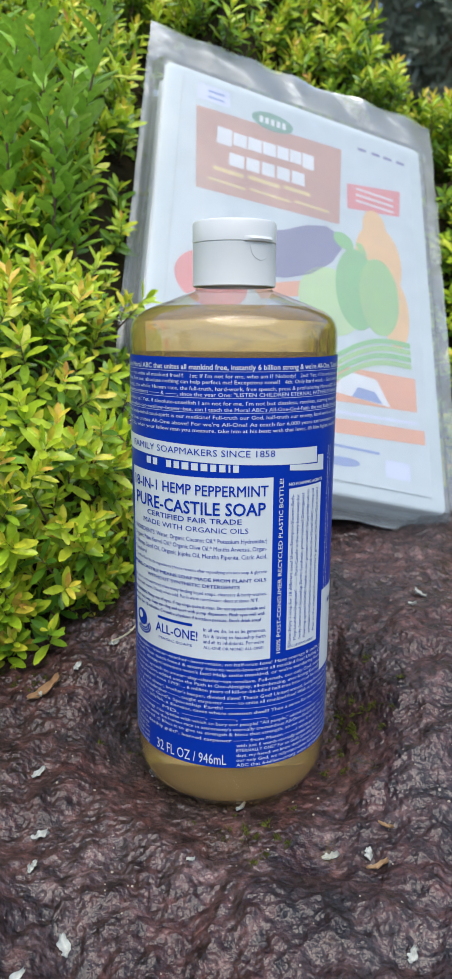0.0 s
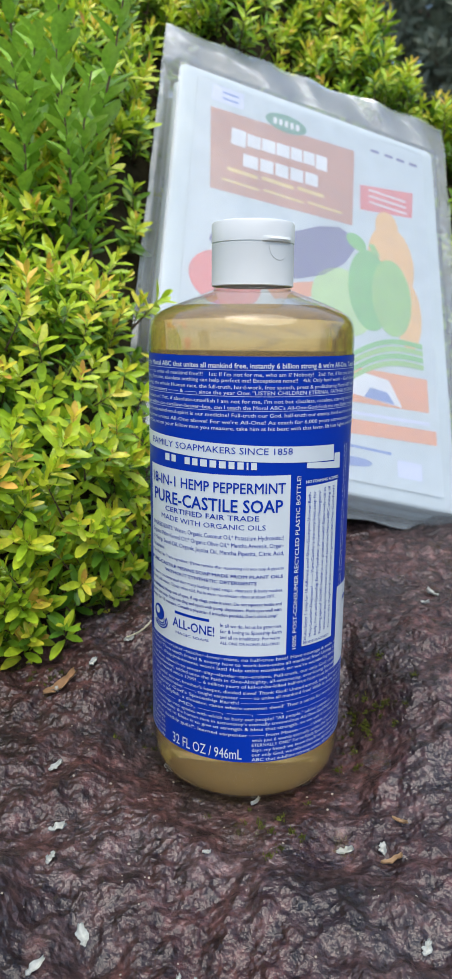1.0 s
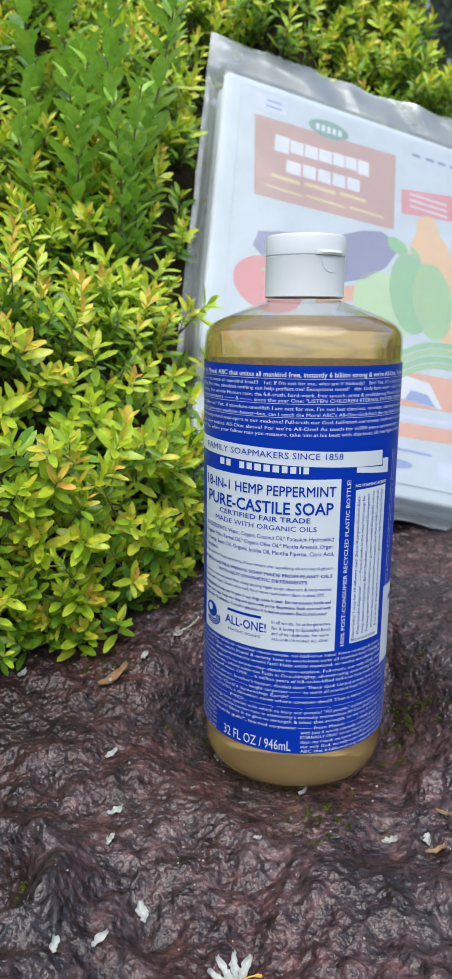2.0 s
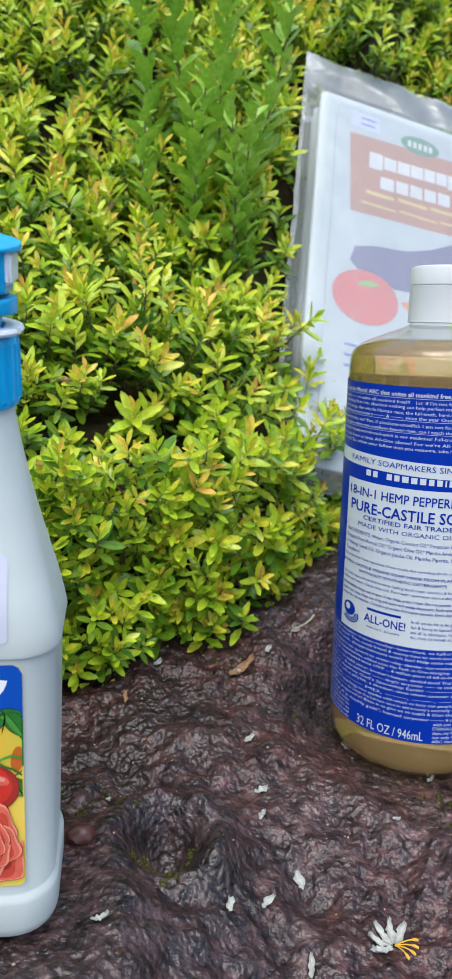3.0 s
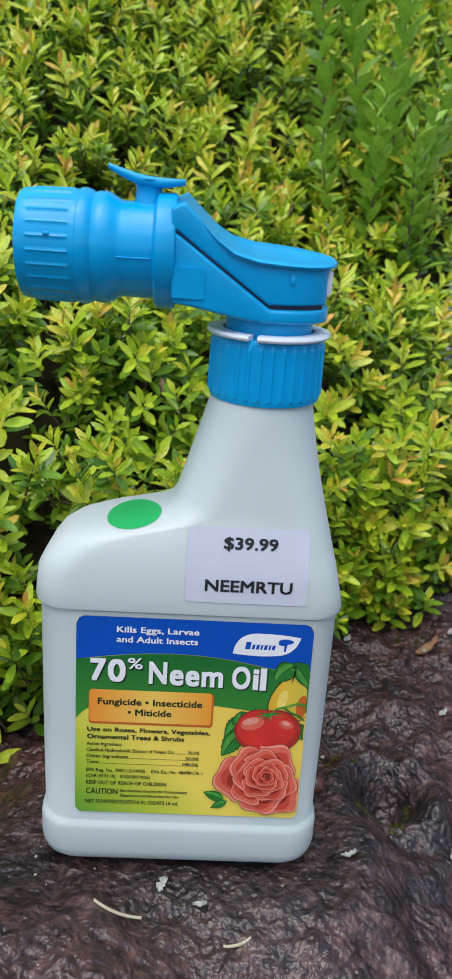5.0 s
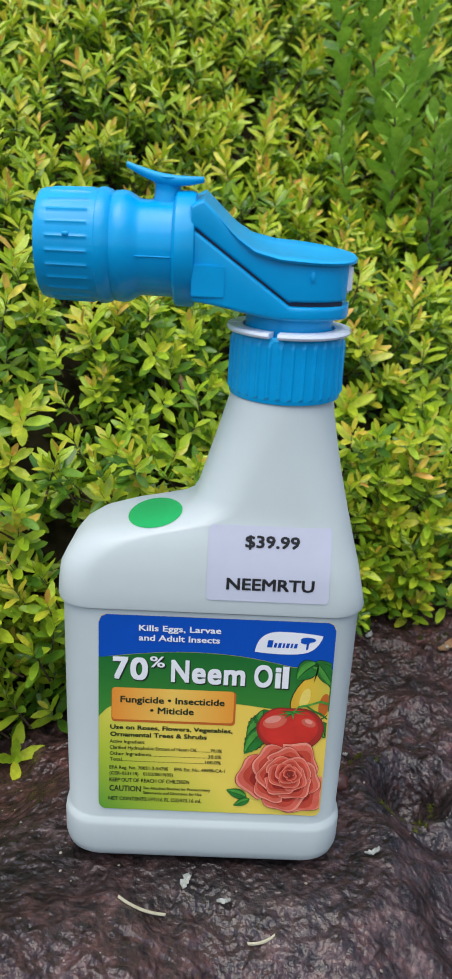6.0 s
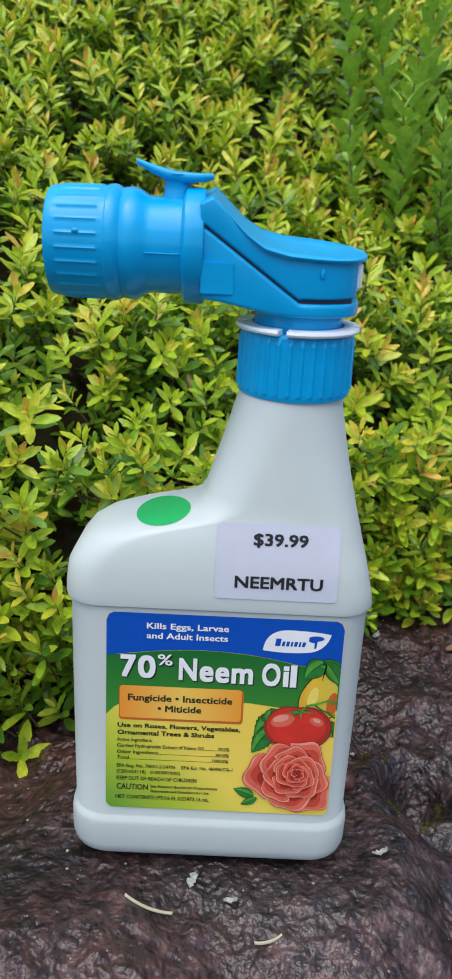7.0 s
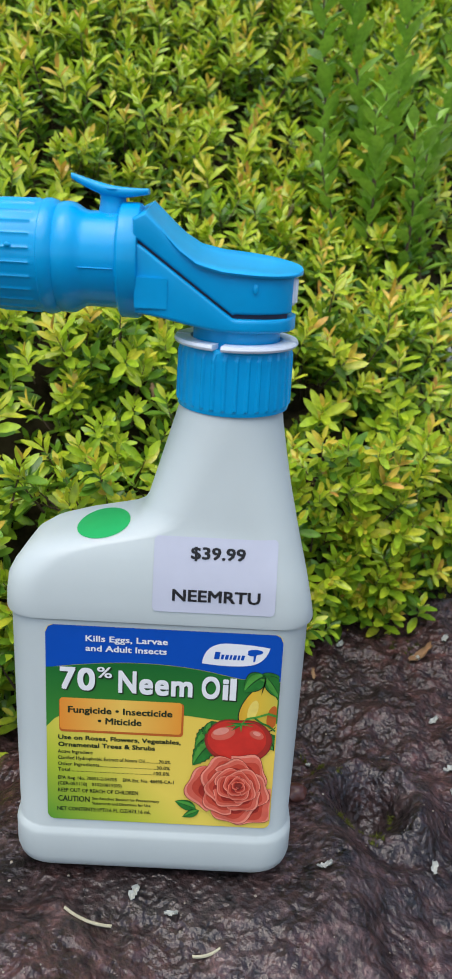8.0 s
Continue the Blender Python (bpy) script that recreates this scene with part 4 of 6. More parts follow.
def build_soap_label():
    w1, w2 = soap_wrap(0.00040), soap_wrap(0.00055)
    def ring_point(a, z):
        h = (1.018 * z + 5.3) / 1000
        return (0.04485 * math.cos(a), 0.04485 * math.sin(a), h)
    bm = bmesh.new()
    steps, rings = 160, []
    for z in (16.9, 17.1, 60, 100, 140, 185.9, 186.1):
        rings.append([bm.verts.new(ring_point(2 * math.pi * i / steps, z)) for i in range(steps)])
    for a, b in zip(rings, rings[1:]):
        for i in range(steps):
            j = (i + 1) % steps
            bm.faces.new((a[i], a[j], b[j], b[i]))
    label = part("label", bm, BLUE_INK, soap, "glossy blue wraparound paper label with white print")

    def white(name, poly):
        return patch(poly, w1, name, WHITE_INK, label, "white printed panel", cell=2.5)
    white("panel", rect(-48.3, 65.2, 16.7, 140.6))
    white("panel", [(24.0, 67.4), (42.5, 67.0), (42.5, 135.9), (23.8, 135.4)])
    white("ribbon", [(-60, 148.2), (38.9, 144.6), (38.6, 151.0), (-60, 154.6)])
    white("ribbon_end", [(23.8, 142.8), (44.0, 140.7), (43.8, 147.2), (39.4, 147.4), (39.4, 144.0), (23.8, 145.0)])
    lettering([("FAMILY SOAPMAKERS SINCE 1858", -46.4, 17.1, 148.9, 2.7, 0.0)], lambda s, z: w2(s, z - 0.015 * s), "motto", BLUE_INK, label)
    # maker's name as plain blocks
    x = -37.4
    for k, wd in enumerate((2.5, 2.3, 0, 2.4, 2.4, 2.9, 2.7, 2.7, 2.3, 2.4, 0.7, 2.2)):
        if wd:
            patch([(x, 143.2 - 0.02 * (x + 16)), (x + wd, 143.2 - 0.02 * (x + 16)), (x + wd, 146.0 - 0.02 * (x + 16)), (x, 146.0 - 0.02 * (x + 16))], w1, "name_block", WHITE_INK, label, cell=2.5)
        x += (wd if wd else 2.2) + 1.15
    head = [("18-IN-1 HEMP PEPPERMINT", -46.2, 14.6, 133.4, 4.4, 0.014), ("PURE-CASTILE SOAP", -45.1, 13.6, 125.8, 5.3, 0.02)]
    head += [("CERTIFIED FAIR TRADE", -37.4, 4.2, 122.4, 2.2, 0.01), ("MADE WITH ORGANIC OILS", -40.0, 6.9, 118.7, 2.2, 0.0)]
    lettering(head, w2, "heading", BLUE_INK, label)
    body = [("INGREDIENTS: Water, Organic Coconut Oil,* Potassium Hydroxide,†", -46.3, 14.5, 114.6, 1.9, 0.0), ("Organic Palm Kernel Oil,* Organic Olive Oil,* Mentha Arvensis, Organ-", -47, 14.5, 111.4, 1.9, 0.0),
            ("ic Hemp Seed Oil, Organic Jojoba Oil, Mentha Piperita, Citric Acid,", -47, 14.6, 108.2, 1.9, 0.0), ("Tocopherol", -47, -38.5, 105.1, 1.9, 0.0),
            ("*Certified Fair Trade ingredients †None remains after saponifying oils into soap & glycerin", -47.5, 14.6, 102.2, 1.35, -0.004),
            ("PURE-CASTILE MEANS SOAP MADE FROM PLANT OILS", -47.5, 14.4, 98.7, 1.45, 0.015), ("WITHOUT SYNTHETIC DETERGENTS", -37.9, 3.7, 96.0, 1.45, 0.01),
            ("3x more concentrated than many leading liquid soaps, cleansers & body washes.", -47.5, 14.6, 92.9, 1.5, -0.004), ("Dilute with water. Clouds when cold. Put in warm room/water: clears at about 70°F.", -47.5, 11.3, 90.4, 1.5, -0.004),
            ("WARNING: Keep out of eyes. If cap clogs, poke it clear. Do not squeeze bottle and", -47.5, 14.1, 87.1, 1.45, 0.01), ("shoot out soap. Soap can clog and spurt with pump dispensers. Flush eyes well with", -47.5, 14.1, 84.6, 1.45, 0.01), ("water for 15 minutes. Consult a physician if irritation persists. Don't drink soap!", -47.5, 12.4, 82.1, 1.45, 0.01),
            ("ALL-ONE!", -33.4, -13.4, 72.9, 4.2, 0.015), ("MAGIC SOAPS", -31.8, -15.8, 69.9, 1.2, 0.0),
            ("In all we do, let us be generous,", -10.9, 14.5, 77.4, 1.6, 0.0), ("fair & loving to Spaceship Earth", -10.9, 14.5, 74.8, 1.6, 0.0), ("and all its inhabitants. For we're", -10.9, 13.9, 72.3, 1.6, 0.0), ("ALL-ONE OR NONE! ALL-ONE!", -10.9, 13.6, 69.9, 1.3, 0.0)]
    lettering(body, w2, "small_print", BLUE_INK, label)
    patch(rect(-32.3, 78.8, -15.6, 80.0), w2, "name_bar", BLUE_INK, label, cell=2.5)
    # round emblem as plain rings
    patch(ellipse(-42.5, 75.5, 3.6, 3.6), w2, "emblem_disc", BLUE_INK, label, cell=2.5)
    for k in range(3):
        arc = [(-41.8 + (5.2 - k) * math.cos(a), 72.6 + (4.0 - k) * math.sin(a)) for a in [radians(-150 + 12 * i) for i in range(16)]]
        arc += [(-41.8 + (4.6 - k) * math.cos(a), 72.6 + (3.4 - k) * math.sin(a)) for a in [radians(30 - 12 * i) for i in range(16)]]
        patch(arc, w2, "emblem_swirl", BLUE_INK, label, cell=0.9)
    patch(ellipse(-43.2, 76.3, 1.4, 1.7), soap_wrap(0.0007), "emblem_land", WHITE_INK, label, cell=2.5)
    # upright lines of print
    lettering([("100% POST-CONSUMER RECYCLED PLASTIC BOTTLE!", 67.0, 139.8, 0, 1.9, 0.015)], lambda u, h: w2(21.1 - h, u), "upright_line", WHITE_INK, label)
    lettering([("NO FOAMING AGENTS", 23.6, 43.0, 136.6, 1.3, 0.015), ], w1, "caption", WHITE_INK, label)
    cols = [("Dilute: Enjoy 1 soap for 18 different uses! Shave-Shampoo-Shower-Bath-", 69, 133, 0, 1.5, 0.0), ("Mop-Launder-Degrease! —— Pure-Castile is the very best soap for", 71, 133, -2.6, 1.5, 0.0),
            ("body, home and Spaceship Earth! Synthetic, preservatives? Detergents?", 71, 133, -5.3, 1.5, 0.0), ("Foaming agents? NONE! Health is our greatest wealth! Enjoy body rub to", 71, 134, -8.1, 1.5, 0.0),
            ("stimulate body-mind-soul-spirit and teach the Moral ABC uniting all", 72, 134, -11.0, 1.5, 0.0), ("free in the shepherd-astronomer's greatest All-One-God-Faith!", 72, 134, -14.0, 1.5, 0.0)]
    lettering(cols, lambda u, h: w2(26.2 - h, u), "upright_print", BLUE_INK, label)
    lettering([("BIODEGRADABLE!", 24.8, 40.0, 68.2, 1.1, 0.0)], w2, "caption", BLUE_INK, label)
    # dense white print above and below
    top = ["Enjoy! Teach the Moral ABC that unites all mankind free, instantly 6 billion strong & we're All-One. \"Listen Children",
           "Father! taught —— to unite all mankind free!!!   1st: If I'm not for me, who am I? Nobody!   2nd: Yet, if I'm only for me, what am I",
           "Nothing! perfecting first me, absolute nothing can help perfect me! Exceptions none!!   4th: Only hard work – God's Law can save us",
           "If not now! & among, the whole Human race, the full-truth, hard-work, free speech, press & profitsharing Moral ABC's All-One-God",
           "Faith! shepherd-astronomers —— & ——, since the year One: \"LISTEN CHILDREN ETERNAL FATHER ETERNALLY ONE!\"",
           "For whatever divides us! Yet, if absolute-unselfish I am not for me, I'm not but classless, raceless, starving masses, never free",
           "arctic owl–penguin–pilot–cat–swallow–beaver–bee, can I teach the Moral ABC's All-One-God-Faith the real Rabbi! that lightning-like",
           "Balanced food for body-mind-soul-spirit is our medicine! Full-truth our God, half-truth our enemy, hard work our salvation, free",
           "Freedom, unity, love unites All-One above! For we're All-One! As teach for 6,000 years astronomers —— & ——",
           "Absolute None!!! So, when your fellow man you measure, take him at his best: with that lever, lift him higher, overlook the rest"]
    zs = (181.7, 178.6, 176.4, 173.9, 171.7, 168.5, 166.1, 163.2, 160.5, 158.1)
    lines = [(t, -66, 66, z, 2.0 if k == 0 else 1.5, 0.02 if k == 0 else 0.0) for k, (t, z) in enumerate(zip(top, zs))]
    low = ["planter–provider–builder–trainer–teacher–lover–mate, no half-true hate! Have courage & smile, my friend, rejoice!",
           "Work hard! Get done! Then teach friend & enemy how to work-love-unite all mankind free! Uniting Church–State–Press",
           "Forgetting of the past, disappointments won't last! Help unite mankind, or we're wandering fools! Right or wrong",
           "Religion that denies free speech to smear–slay–slander–tax–enslave. Full-truth, our only God, unites all mankind free",
           "Of all religions & redundancies, added unto the Faith in One-Almighty, all-embracing, ever-loving Eternal Father! Exceptions",
           "eternally, 8 books suppressed since 1799! ... 6 million years of kill-or-be-killed half-true hate must be stopped! None! None",
           "From —— & —— to sinful sinner, brother's keeper, divided slave! Thank God! United armed, loving friends of God we save",
           "The tentmaker —— & sandalmaker ——, taught carpenter —— to unite all mankind free! With it, every hater can be saved",
           "without it, we destroy God's Spaceship Earth! ——-——-——-—— —— —— With it we win",
           "A cell, a crystal, a cell, a jellyfish, a dinosaur, caves where cavemen dwell! Then a sense for work-song-love & beauty",
           "Therefore, —— MD, ——, ——, ——, —— ——, ——, ——,",
           "turn God's greatest teachings into spades with which to bury our people! \"All people,\" added carpenter —— unite! Be One",
           "Moral Law taught ——, to unite the human race in astronomy's eternally tremendous All-One-God-Faith! For on God's Earth",
           "nation, heads that prepared it! Bless it to give us strength & bless that strength, so we use it to help teach & unite all",
           "But not teaching all is deathly guilt!\", learned carpenter —— from Mason ——! With just 6 words eternally"]
    z = 62.9
    rules = [180.9, 171.0, 165.5]
    for k, t in enumerate(low):
        lines.append((t, -66, 66, z, 1.5, 0.0))
        z -= 2.30
        if k in (2, 5, 9, 13):
            z -= 0.45
    small = ["with just 6 words eternally unites the human race: \"WE'RE", "ETERNALLY ONE!\" For on God's Spaceship Earth with bomb & gun", "days, my friend: we know they'll never, never come again! So", "our only God, we rally-raise-unite All-One! Help teach the", "ABC that 6-billion-strong unites all mankind! All brave"]
    for k, t in enumerate(small):
        lines.append((t, 3.0, 62.0, 26.6 - 2.25 * k, 1.5, 0.0))
    for k, t in enumerate(("Lord our God is One, absolute", "cleanliness is Godliness! So", "brush teeth, dilute drops on", "brush with water, rinse well", "and clean fast & hot body")):
        lines.append((t, -66.0, -39.0, 26.6 - 2.25 * k, 1.5, 0.0))
    lettering(lines, w1, "dense_print", WHITE_INK, label, "rows of small white print")
    for r in rules:
        patch(rect(-62, r, 66, r + 0.15), w1, "rule_line", WHITE_INK, label, cell=2.5)
    lettering([("32 FL OZ / 946mL", -34.0, -1.3, 18.3, 4.9, -0.022)], w1, "volume_mark", WHITE_INK, label)
    # numbered column and pale sticker round the side
    num = [("1. Deep cleansing facial care  2. Massage rub for body & tired feet  3. Perfect shampoo & bath", 70, 150, 0, 1.3, 0.0), ("4. Cuts grease in kitchen & home  5. Rinses clean with no residue  6. Aromatic fresh", 70, 150, -2.3, 1.3, 0.0)]
    lettering(num, lambda u, h: w1(49.0 - h, u), "upright_print", WHITE_INK, label)
    patch(rect(46.5, 51.0, 62, 88), w1, "side_panel", WHITE_INK, label, cell=2.5)
    lettering([("HISTO", 54, 60, 80, 2.0, 0.01)], w2, "caption", BLUE_INK, label)


build_soap_label()


# ---- oil bottle's label, sticker and dot ----
def gradient(name, stops, axis, lo, hi, rough=0.35):
    m, n, l, b = material(name, rough)
    tc, sp, mr = n.new("ShaderNodeTexCoord"), n.new("ShaderNodeSeparateXYZ"), n.new("ShaderNodeMapRange")
    l.new(tc.outputs["Object"], sp.inputs[0])
    if axis == "XZ":
        ad = n.new("ShaderNodeMath")
        ad.operation = "ADD"
        l.new(sp.outputs["X"], ad.inputs[0])
        l.new(sp.outputs["Z"], ad.inputs[1])
        l.new(ad.outputs[0], mr.inputs[0])
    else:
        l.new(sp.outputs[axis], mr.inputs[0])
    mr.inputs[1].default_value, mr.inputs[2].default_value = lo, hi
    l.new(ramp(n, l, mr.outputs[0], stops).outputs[0], b.inputs["Base Color"])
    return m


L_WHITE = plain("label_white_print", (0.80, 0.81, 0.80), 0.4, 0.03, 80, 0, 0.3)
L_BLUE = plain("label_blue_print", (0.003, 0.075, 0.42), 0.36, 0.05, 60, 0, 0.25)
L_GREEN = gradient("label_green_print", [(0.0, (0.05, 0.26, 0.03)), (1.0, (0.006, 0.13, 0.025))], "Z", 0.062, 0.095)
L_YELLOW = gradient("label_yellow_print", [(0.0, (0.10, 0.32, 0.03)), (0.30, (0.44, 0.54, 0.04)), (0.58, (0.84, 0.66, 0.10)), (1.0, (0.84, 0.60, 0.09))], "XZ", -0.015, 0.085)
L_ORANGE = gradient("label_orange_print", [(0.0, (0.80, 0.27, 0.03)), (0.5, (0.85, 0.55, 0.10)), (1.0, (0.82, 0.30, 0.03))], "X", -0.036, 0.012)
L_RUST = plain("label_rust_print", (0.55, 0.13, 0.02), 0.35, 0.05)
L_RED = plain("tomato_red_print", (0.62, 0.035, 0.022), 0.35, 0.12, 160)
L_SHINE = plain("tomato_pale_print", (0.80, 0.30, 0.22), 0.35, 0.12, 160)
L_PEAR = gradient("pear_print", [(0.0, (0.55, 0.26, 0.02)), (0.5, (0.78, 0.48, 0.04)), (1.0, (0.60, 0.50, 0.06))], "X", 0.026, 0.045)
L_YELLOW_SHINE = plain("pear_pale_print", (0.84, 0.66, 0.14), 0.35, 0.12, 160)
L_LEAF = plain("leaf_green_print", (0.02, 0.17, 0.025), 0.35, 0.25, 250)
L_LEAF2 = plain("leaf_light_print", (0.07, 0.30, 0.04), 0.35, 0.25, 250)
L_DARK = plain("dark_outline_print", (0.012, 0.03, 0.012), 0.4, 0.1)
PETALS = [plain("rose_print", c, 0.35, 0.12, 200) for c in ((0.55, 0.065, 0.035), (0.68, 0.13, 0.08), (0.36, 0.028, 0.018), (0.80, 0.27, 0.18))]
L_VEIN = plain("rose_outline_print", (0.24, 0.03, 0.02), 0.4, 0.1)


def build_neem_label():
    def art(level):
        """Maps the label's own grid (680 wide, 572 high, from its top left corner) to the bottle's front."""
        def place(x, y):
            if level > 2:
                y -= 9 * smoothstep(y / 40) * (1 - smoothstep((y - 330) / 150))
            return Vector((-0.0405 + x * 0.0001270, -0.0260 - level * 0.00009, 0.1070 - y * 0.0001446))
        return place
    label = patch(round_rect(0, 680, 0, 572, 22), art(1), "label", L_YELLOW, neem, "printed paper label in blue, green and yellow", cell=120)
    blue = [(x, 120 - 24 * math.sin(math.pi * min(1, x / 560)) + (10 * smoothstep((x - 400) / 280))) for x in range(680, -1, -40)]
    patch([(22, 0), (658, 0), (672, 6), (680, 22)] + blue + [(0, 22), (8, 6)], art(2), "blue_band", L_BLUE, label, cell=150)
    green = [(0, 290), (24, 266), (50, 252), (90, 244), (360, 238), (420, 240), (520, 250), (600, 254), (680, 250)]
    patch([(0, 119)] + green + [(x, y + 1) for x, y in blue[:-1]], art(2), "green_band", L_GREEN, label, cell=150)
    f = art(4)
    lettering([("Kills Eggs, Larvae", 116, 350, 50, -17, 0.03), ("and Adult Insects", 116, 348, 77, -17, 0.03)], f, "slogan", L_WHITE, label)
    title = [("7", 44, 84), ("0", 95, 140), ("N", 213, 261), ("e", 274, 309), ("e", 320, 355), ("m", 367, 424), ("O", 455, 504), ("i", 517, 528), ("l", 539, 550)]
    lines = [(c, x0, x1, 185 + (x0 - 44) * 0.02, -62, 0.042) for c, x0, x1 in title] + [("%", 150, 191, 150, -31, 0.02)]
    lettering([(c, x0 + 3, x1 + 3, z + 3, h, 0.055) for c, x0, x1, z, h, _ in lines], art(3.2), "product_shadow", L_DARK, label)
    for row in lines:
        lettering([row], f, "product_letter", L_WHITE, label, "large heavy white letter")
    # maker's mark: leaf-shaped white field with a blue tree and bars
    def bow(p, q, r):
        return [((1 - t) ** 2 * p[0] + 2 * t * (1 - t) * q[0] + t * t * r[0], (1 - t) ** 2 * p[1] + 2 * t * (1 - t) * q[1] + t * t * r[1]) for t in [i / 12 for i in range(12)]]
    field = bow((450, 96), (456, 40), (520, 38)) + bow((520, 38), (590, 38), (644, 46)) + bow((644, 46), (632, 92), (580, 98)) + bow((580, 98), (520, 104), (450, 96))
    patch(field, art(3), "emblem_field", L_WHITE, label, cell=400)
    patch(ellipse(602, 58, 22, 7), art(4), "emblem_tree", L_BLUE, label, cell=400)
    patch(ellipse(594, 64, 14, 5), art(4.2), "emblem_tree", L_BLUE, label, cell=400)
    patch([(598, 60), (606, 60), (603, 84), (597, 86)], art(4), "emblem_trunk", L_BLUE, label, cell=400)
    x = 484
    for k, wd in enumerate((15, 8, 9, 6, 9, 6, 9)):
        patch([(x + 3, 62 if k == 0 else 69), (x + wd + 3, 62 if k == 0 else 69), (x + wd, 82), (x, 82)], art(4), "emblem_bar", L_BLUE, label, cell=400)
        x += wd + 4
    # orange plate
    patch(round_rect(38, 404, 214, 312, 10), art(3), "plate_edge", L_RUST, label, cell=120)
    patch(round_rect(40, 398, 212, 305, 9), art(4), "plate", L_ORANGE, label, cell=120)
    lettering([("Fungicide • Insecticide", 65, 370, 254, -19, 0.035), ("• Miticide", 153, 280, 284, -19, 0.035)], art(5), "plate_text", L_DARK, label)
    # print
    txt = [("Use on Roses, Flowers, Vegetables,", 35, 398, 334, -13, 0.04), ("Ornamental Trees & Shrubs", 35, 322, 355, -13, 0.04), ("Active Ingredient:", 33, 138, 374, -10, 0.016),
           ("Clarified Hydrophobic Extract of Neem Oil.............70.0%", 33, 370, 391, -10, 0.016), ("Other Ingredients.............................................30.0%", 33, 369, 408, -10, 0.016), ("Total................................................................100.0%", 33, 368, 424, -10, 0.016),
           ("EPA Reg. No. 70051-2-54705    EPA Est. No. 48498-CA-1", 33, 382, 447, -10, 0.016), ("(CER-053118)   0102/0819(05)", 33, 225, 464, -10, 0.016), ("KEEP OUT OF REACH OF CHILDREN", 33, 275, 485, -12, 0.02),
           ("CAUTION", 33, 128, 514, -18, 0.02), ("See Attached Booklet for Precautionary", 136, 340, 506, -9, 0.02), ("Statements and Directions for Use", 136, 314, 521, -9, 0.02), ("NET CONTENTS:1PT/16 FL OZ/473.16 mL", 30, 315, 543, -12, 0.02)]
    lettering(txt, f, "small_print", L_DARK, label)
    # fruit and flower picture
    def pic(level):
        under = art(level)
        return lambda x, y: under(min(x + 16, 676), y - 11)
    def leaf(x0, y0, x1, y1, wide, mt, level, bend=0.0, teeth=0):
        """A pointed leaf from stalk to tip, with a dark outline, a pale half and a midrib."""
        dx, dy = x1 - x0, y1 - y0
        size = math.hypot(dx, dy)
        ux, uy = dx / size, dy / size

        def edge(side, grow):
            pts = []
            for i in range(15):
                t = i / 14
                w = wide * grow * math.sin(math.pi * t ** 0.8) ** 0.9 * (1 + (0.16 if teeth and i % 2 else 0)) + bend * math.sin(math.pi * t) * side
                pts.append((min(666, x0 + dx * t - uy * w * side), min(568, y0 + dy * t + ux * w * side)))
            return pts
        for grow, up, tone in ((1.10, 0, L_DARK), (1.0, 0.5, mt)):
            patch(edge(1, grow) + edge(-1, grow)[-2:0:-1], pic(level + up), "leaf_print", tone, label, cell=400)
        patch(edge(1, 0.72)[1:-1] + edge(1, 0.10)[-2:0:-1], pic(level + 1), "leaf_print", L_LEAF2, label, cell=400)
        rib = edge(1, 0.03) + edge(-1, 0.03)[-2:0:-1]
        patch(rib, pic(level + 1.3), "rib_print", L_DARK, label, cell=400)

    def line(pts, wide, mt, level):
        side = [(x + wide * 0.3, y - wide) for x, y in pts] + [(x - wide * 0.3, y + wide) for x, y in reversed(pts)]
        patch(side, pic(level), "vine_print", mt, label, cell=400)

    def pear(grow):
        return [(612 + grow * (60 - 18 * math.cos(a)) * math.sin(a) * (1 if a < math.pi else 0.98) + 4 * math.cos(a), 232 - grow * 66 * math.cos(a)) for a in [2 * math.pi * i / 40 for i in range(40)]]
    patch([(min(669, x), y) for x, y in pear(1.05)], pic(3), "pear_print", L_DARK, label, cell=400)
    patch([(min(669, x), y) for x, y in pear(1.0)], pic(3.5), "pear_print", L_PEAR, label, cell=400)
    patch(ellipse(590, 234, 14, 30, 24, 0.3), pic(4), "pear_shine", L_YELLOW_SHINE, label, cell=400)
    patch([(min(667, x), y) for x, y in ellipse(648, 252, 16, 34, 24, 0.15)], pic(4), "pear_blush", L_RUST, label, cell=400)
    leaf(618, 132, 560, 182, 26, L_LEAF, 5, 4)
    leaf(622, 134, 667, 196, 22, L_LEAF, 6, -4)
    leaf(600, 140, 668, 136, 16, L_LEAF, 5, 2)
    line([(612, 186), (614, 168), (622, 152), (620, 136)], 3.0, L_DARK, 8)
    # frilled leaves beside the tomato, then its vine
    leaf(490, 300, 424, 352, 26, L_LEAF, 4, 5, 1)
    leaf(480, 330, 420, 402, 24, L_LEAF, 4.5, 4, 1)
    leaf(470, 270, 486, 330, 26, L_LEAF, 5, 3, 1)
    leaf(640, 300, 668, 350, 18, L_LEAF, 5, 3, 1)

    def tomato(grow, ox=0, oy=0):
        pts = []
        for i in range(44):
            a = 2 * math.pi * i / 44
            dent = 0.12 * math.exp(-((a - 1.5 * math.pi) / 0.35) ** 2)
            pts.append((553 + ox + grow * 97 * math.cos(a), 324 + oy + grow * 66 * math.sin(a) * (1 - dent)))
        return pts
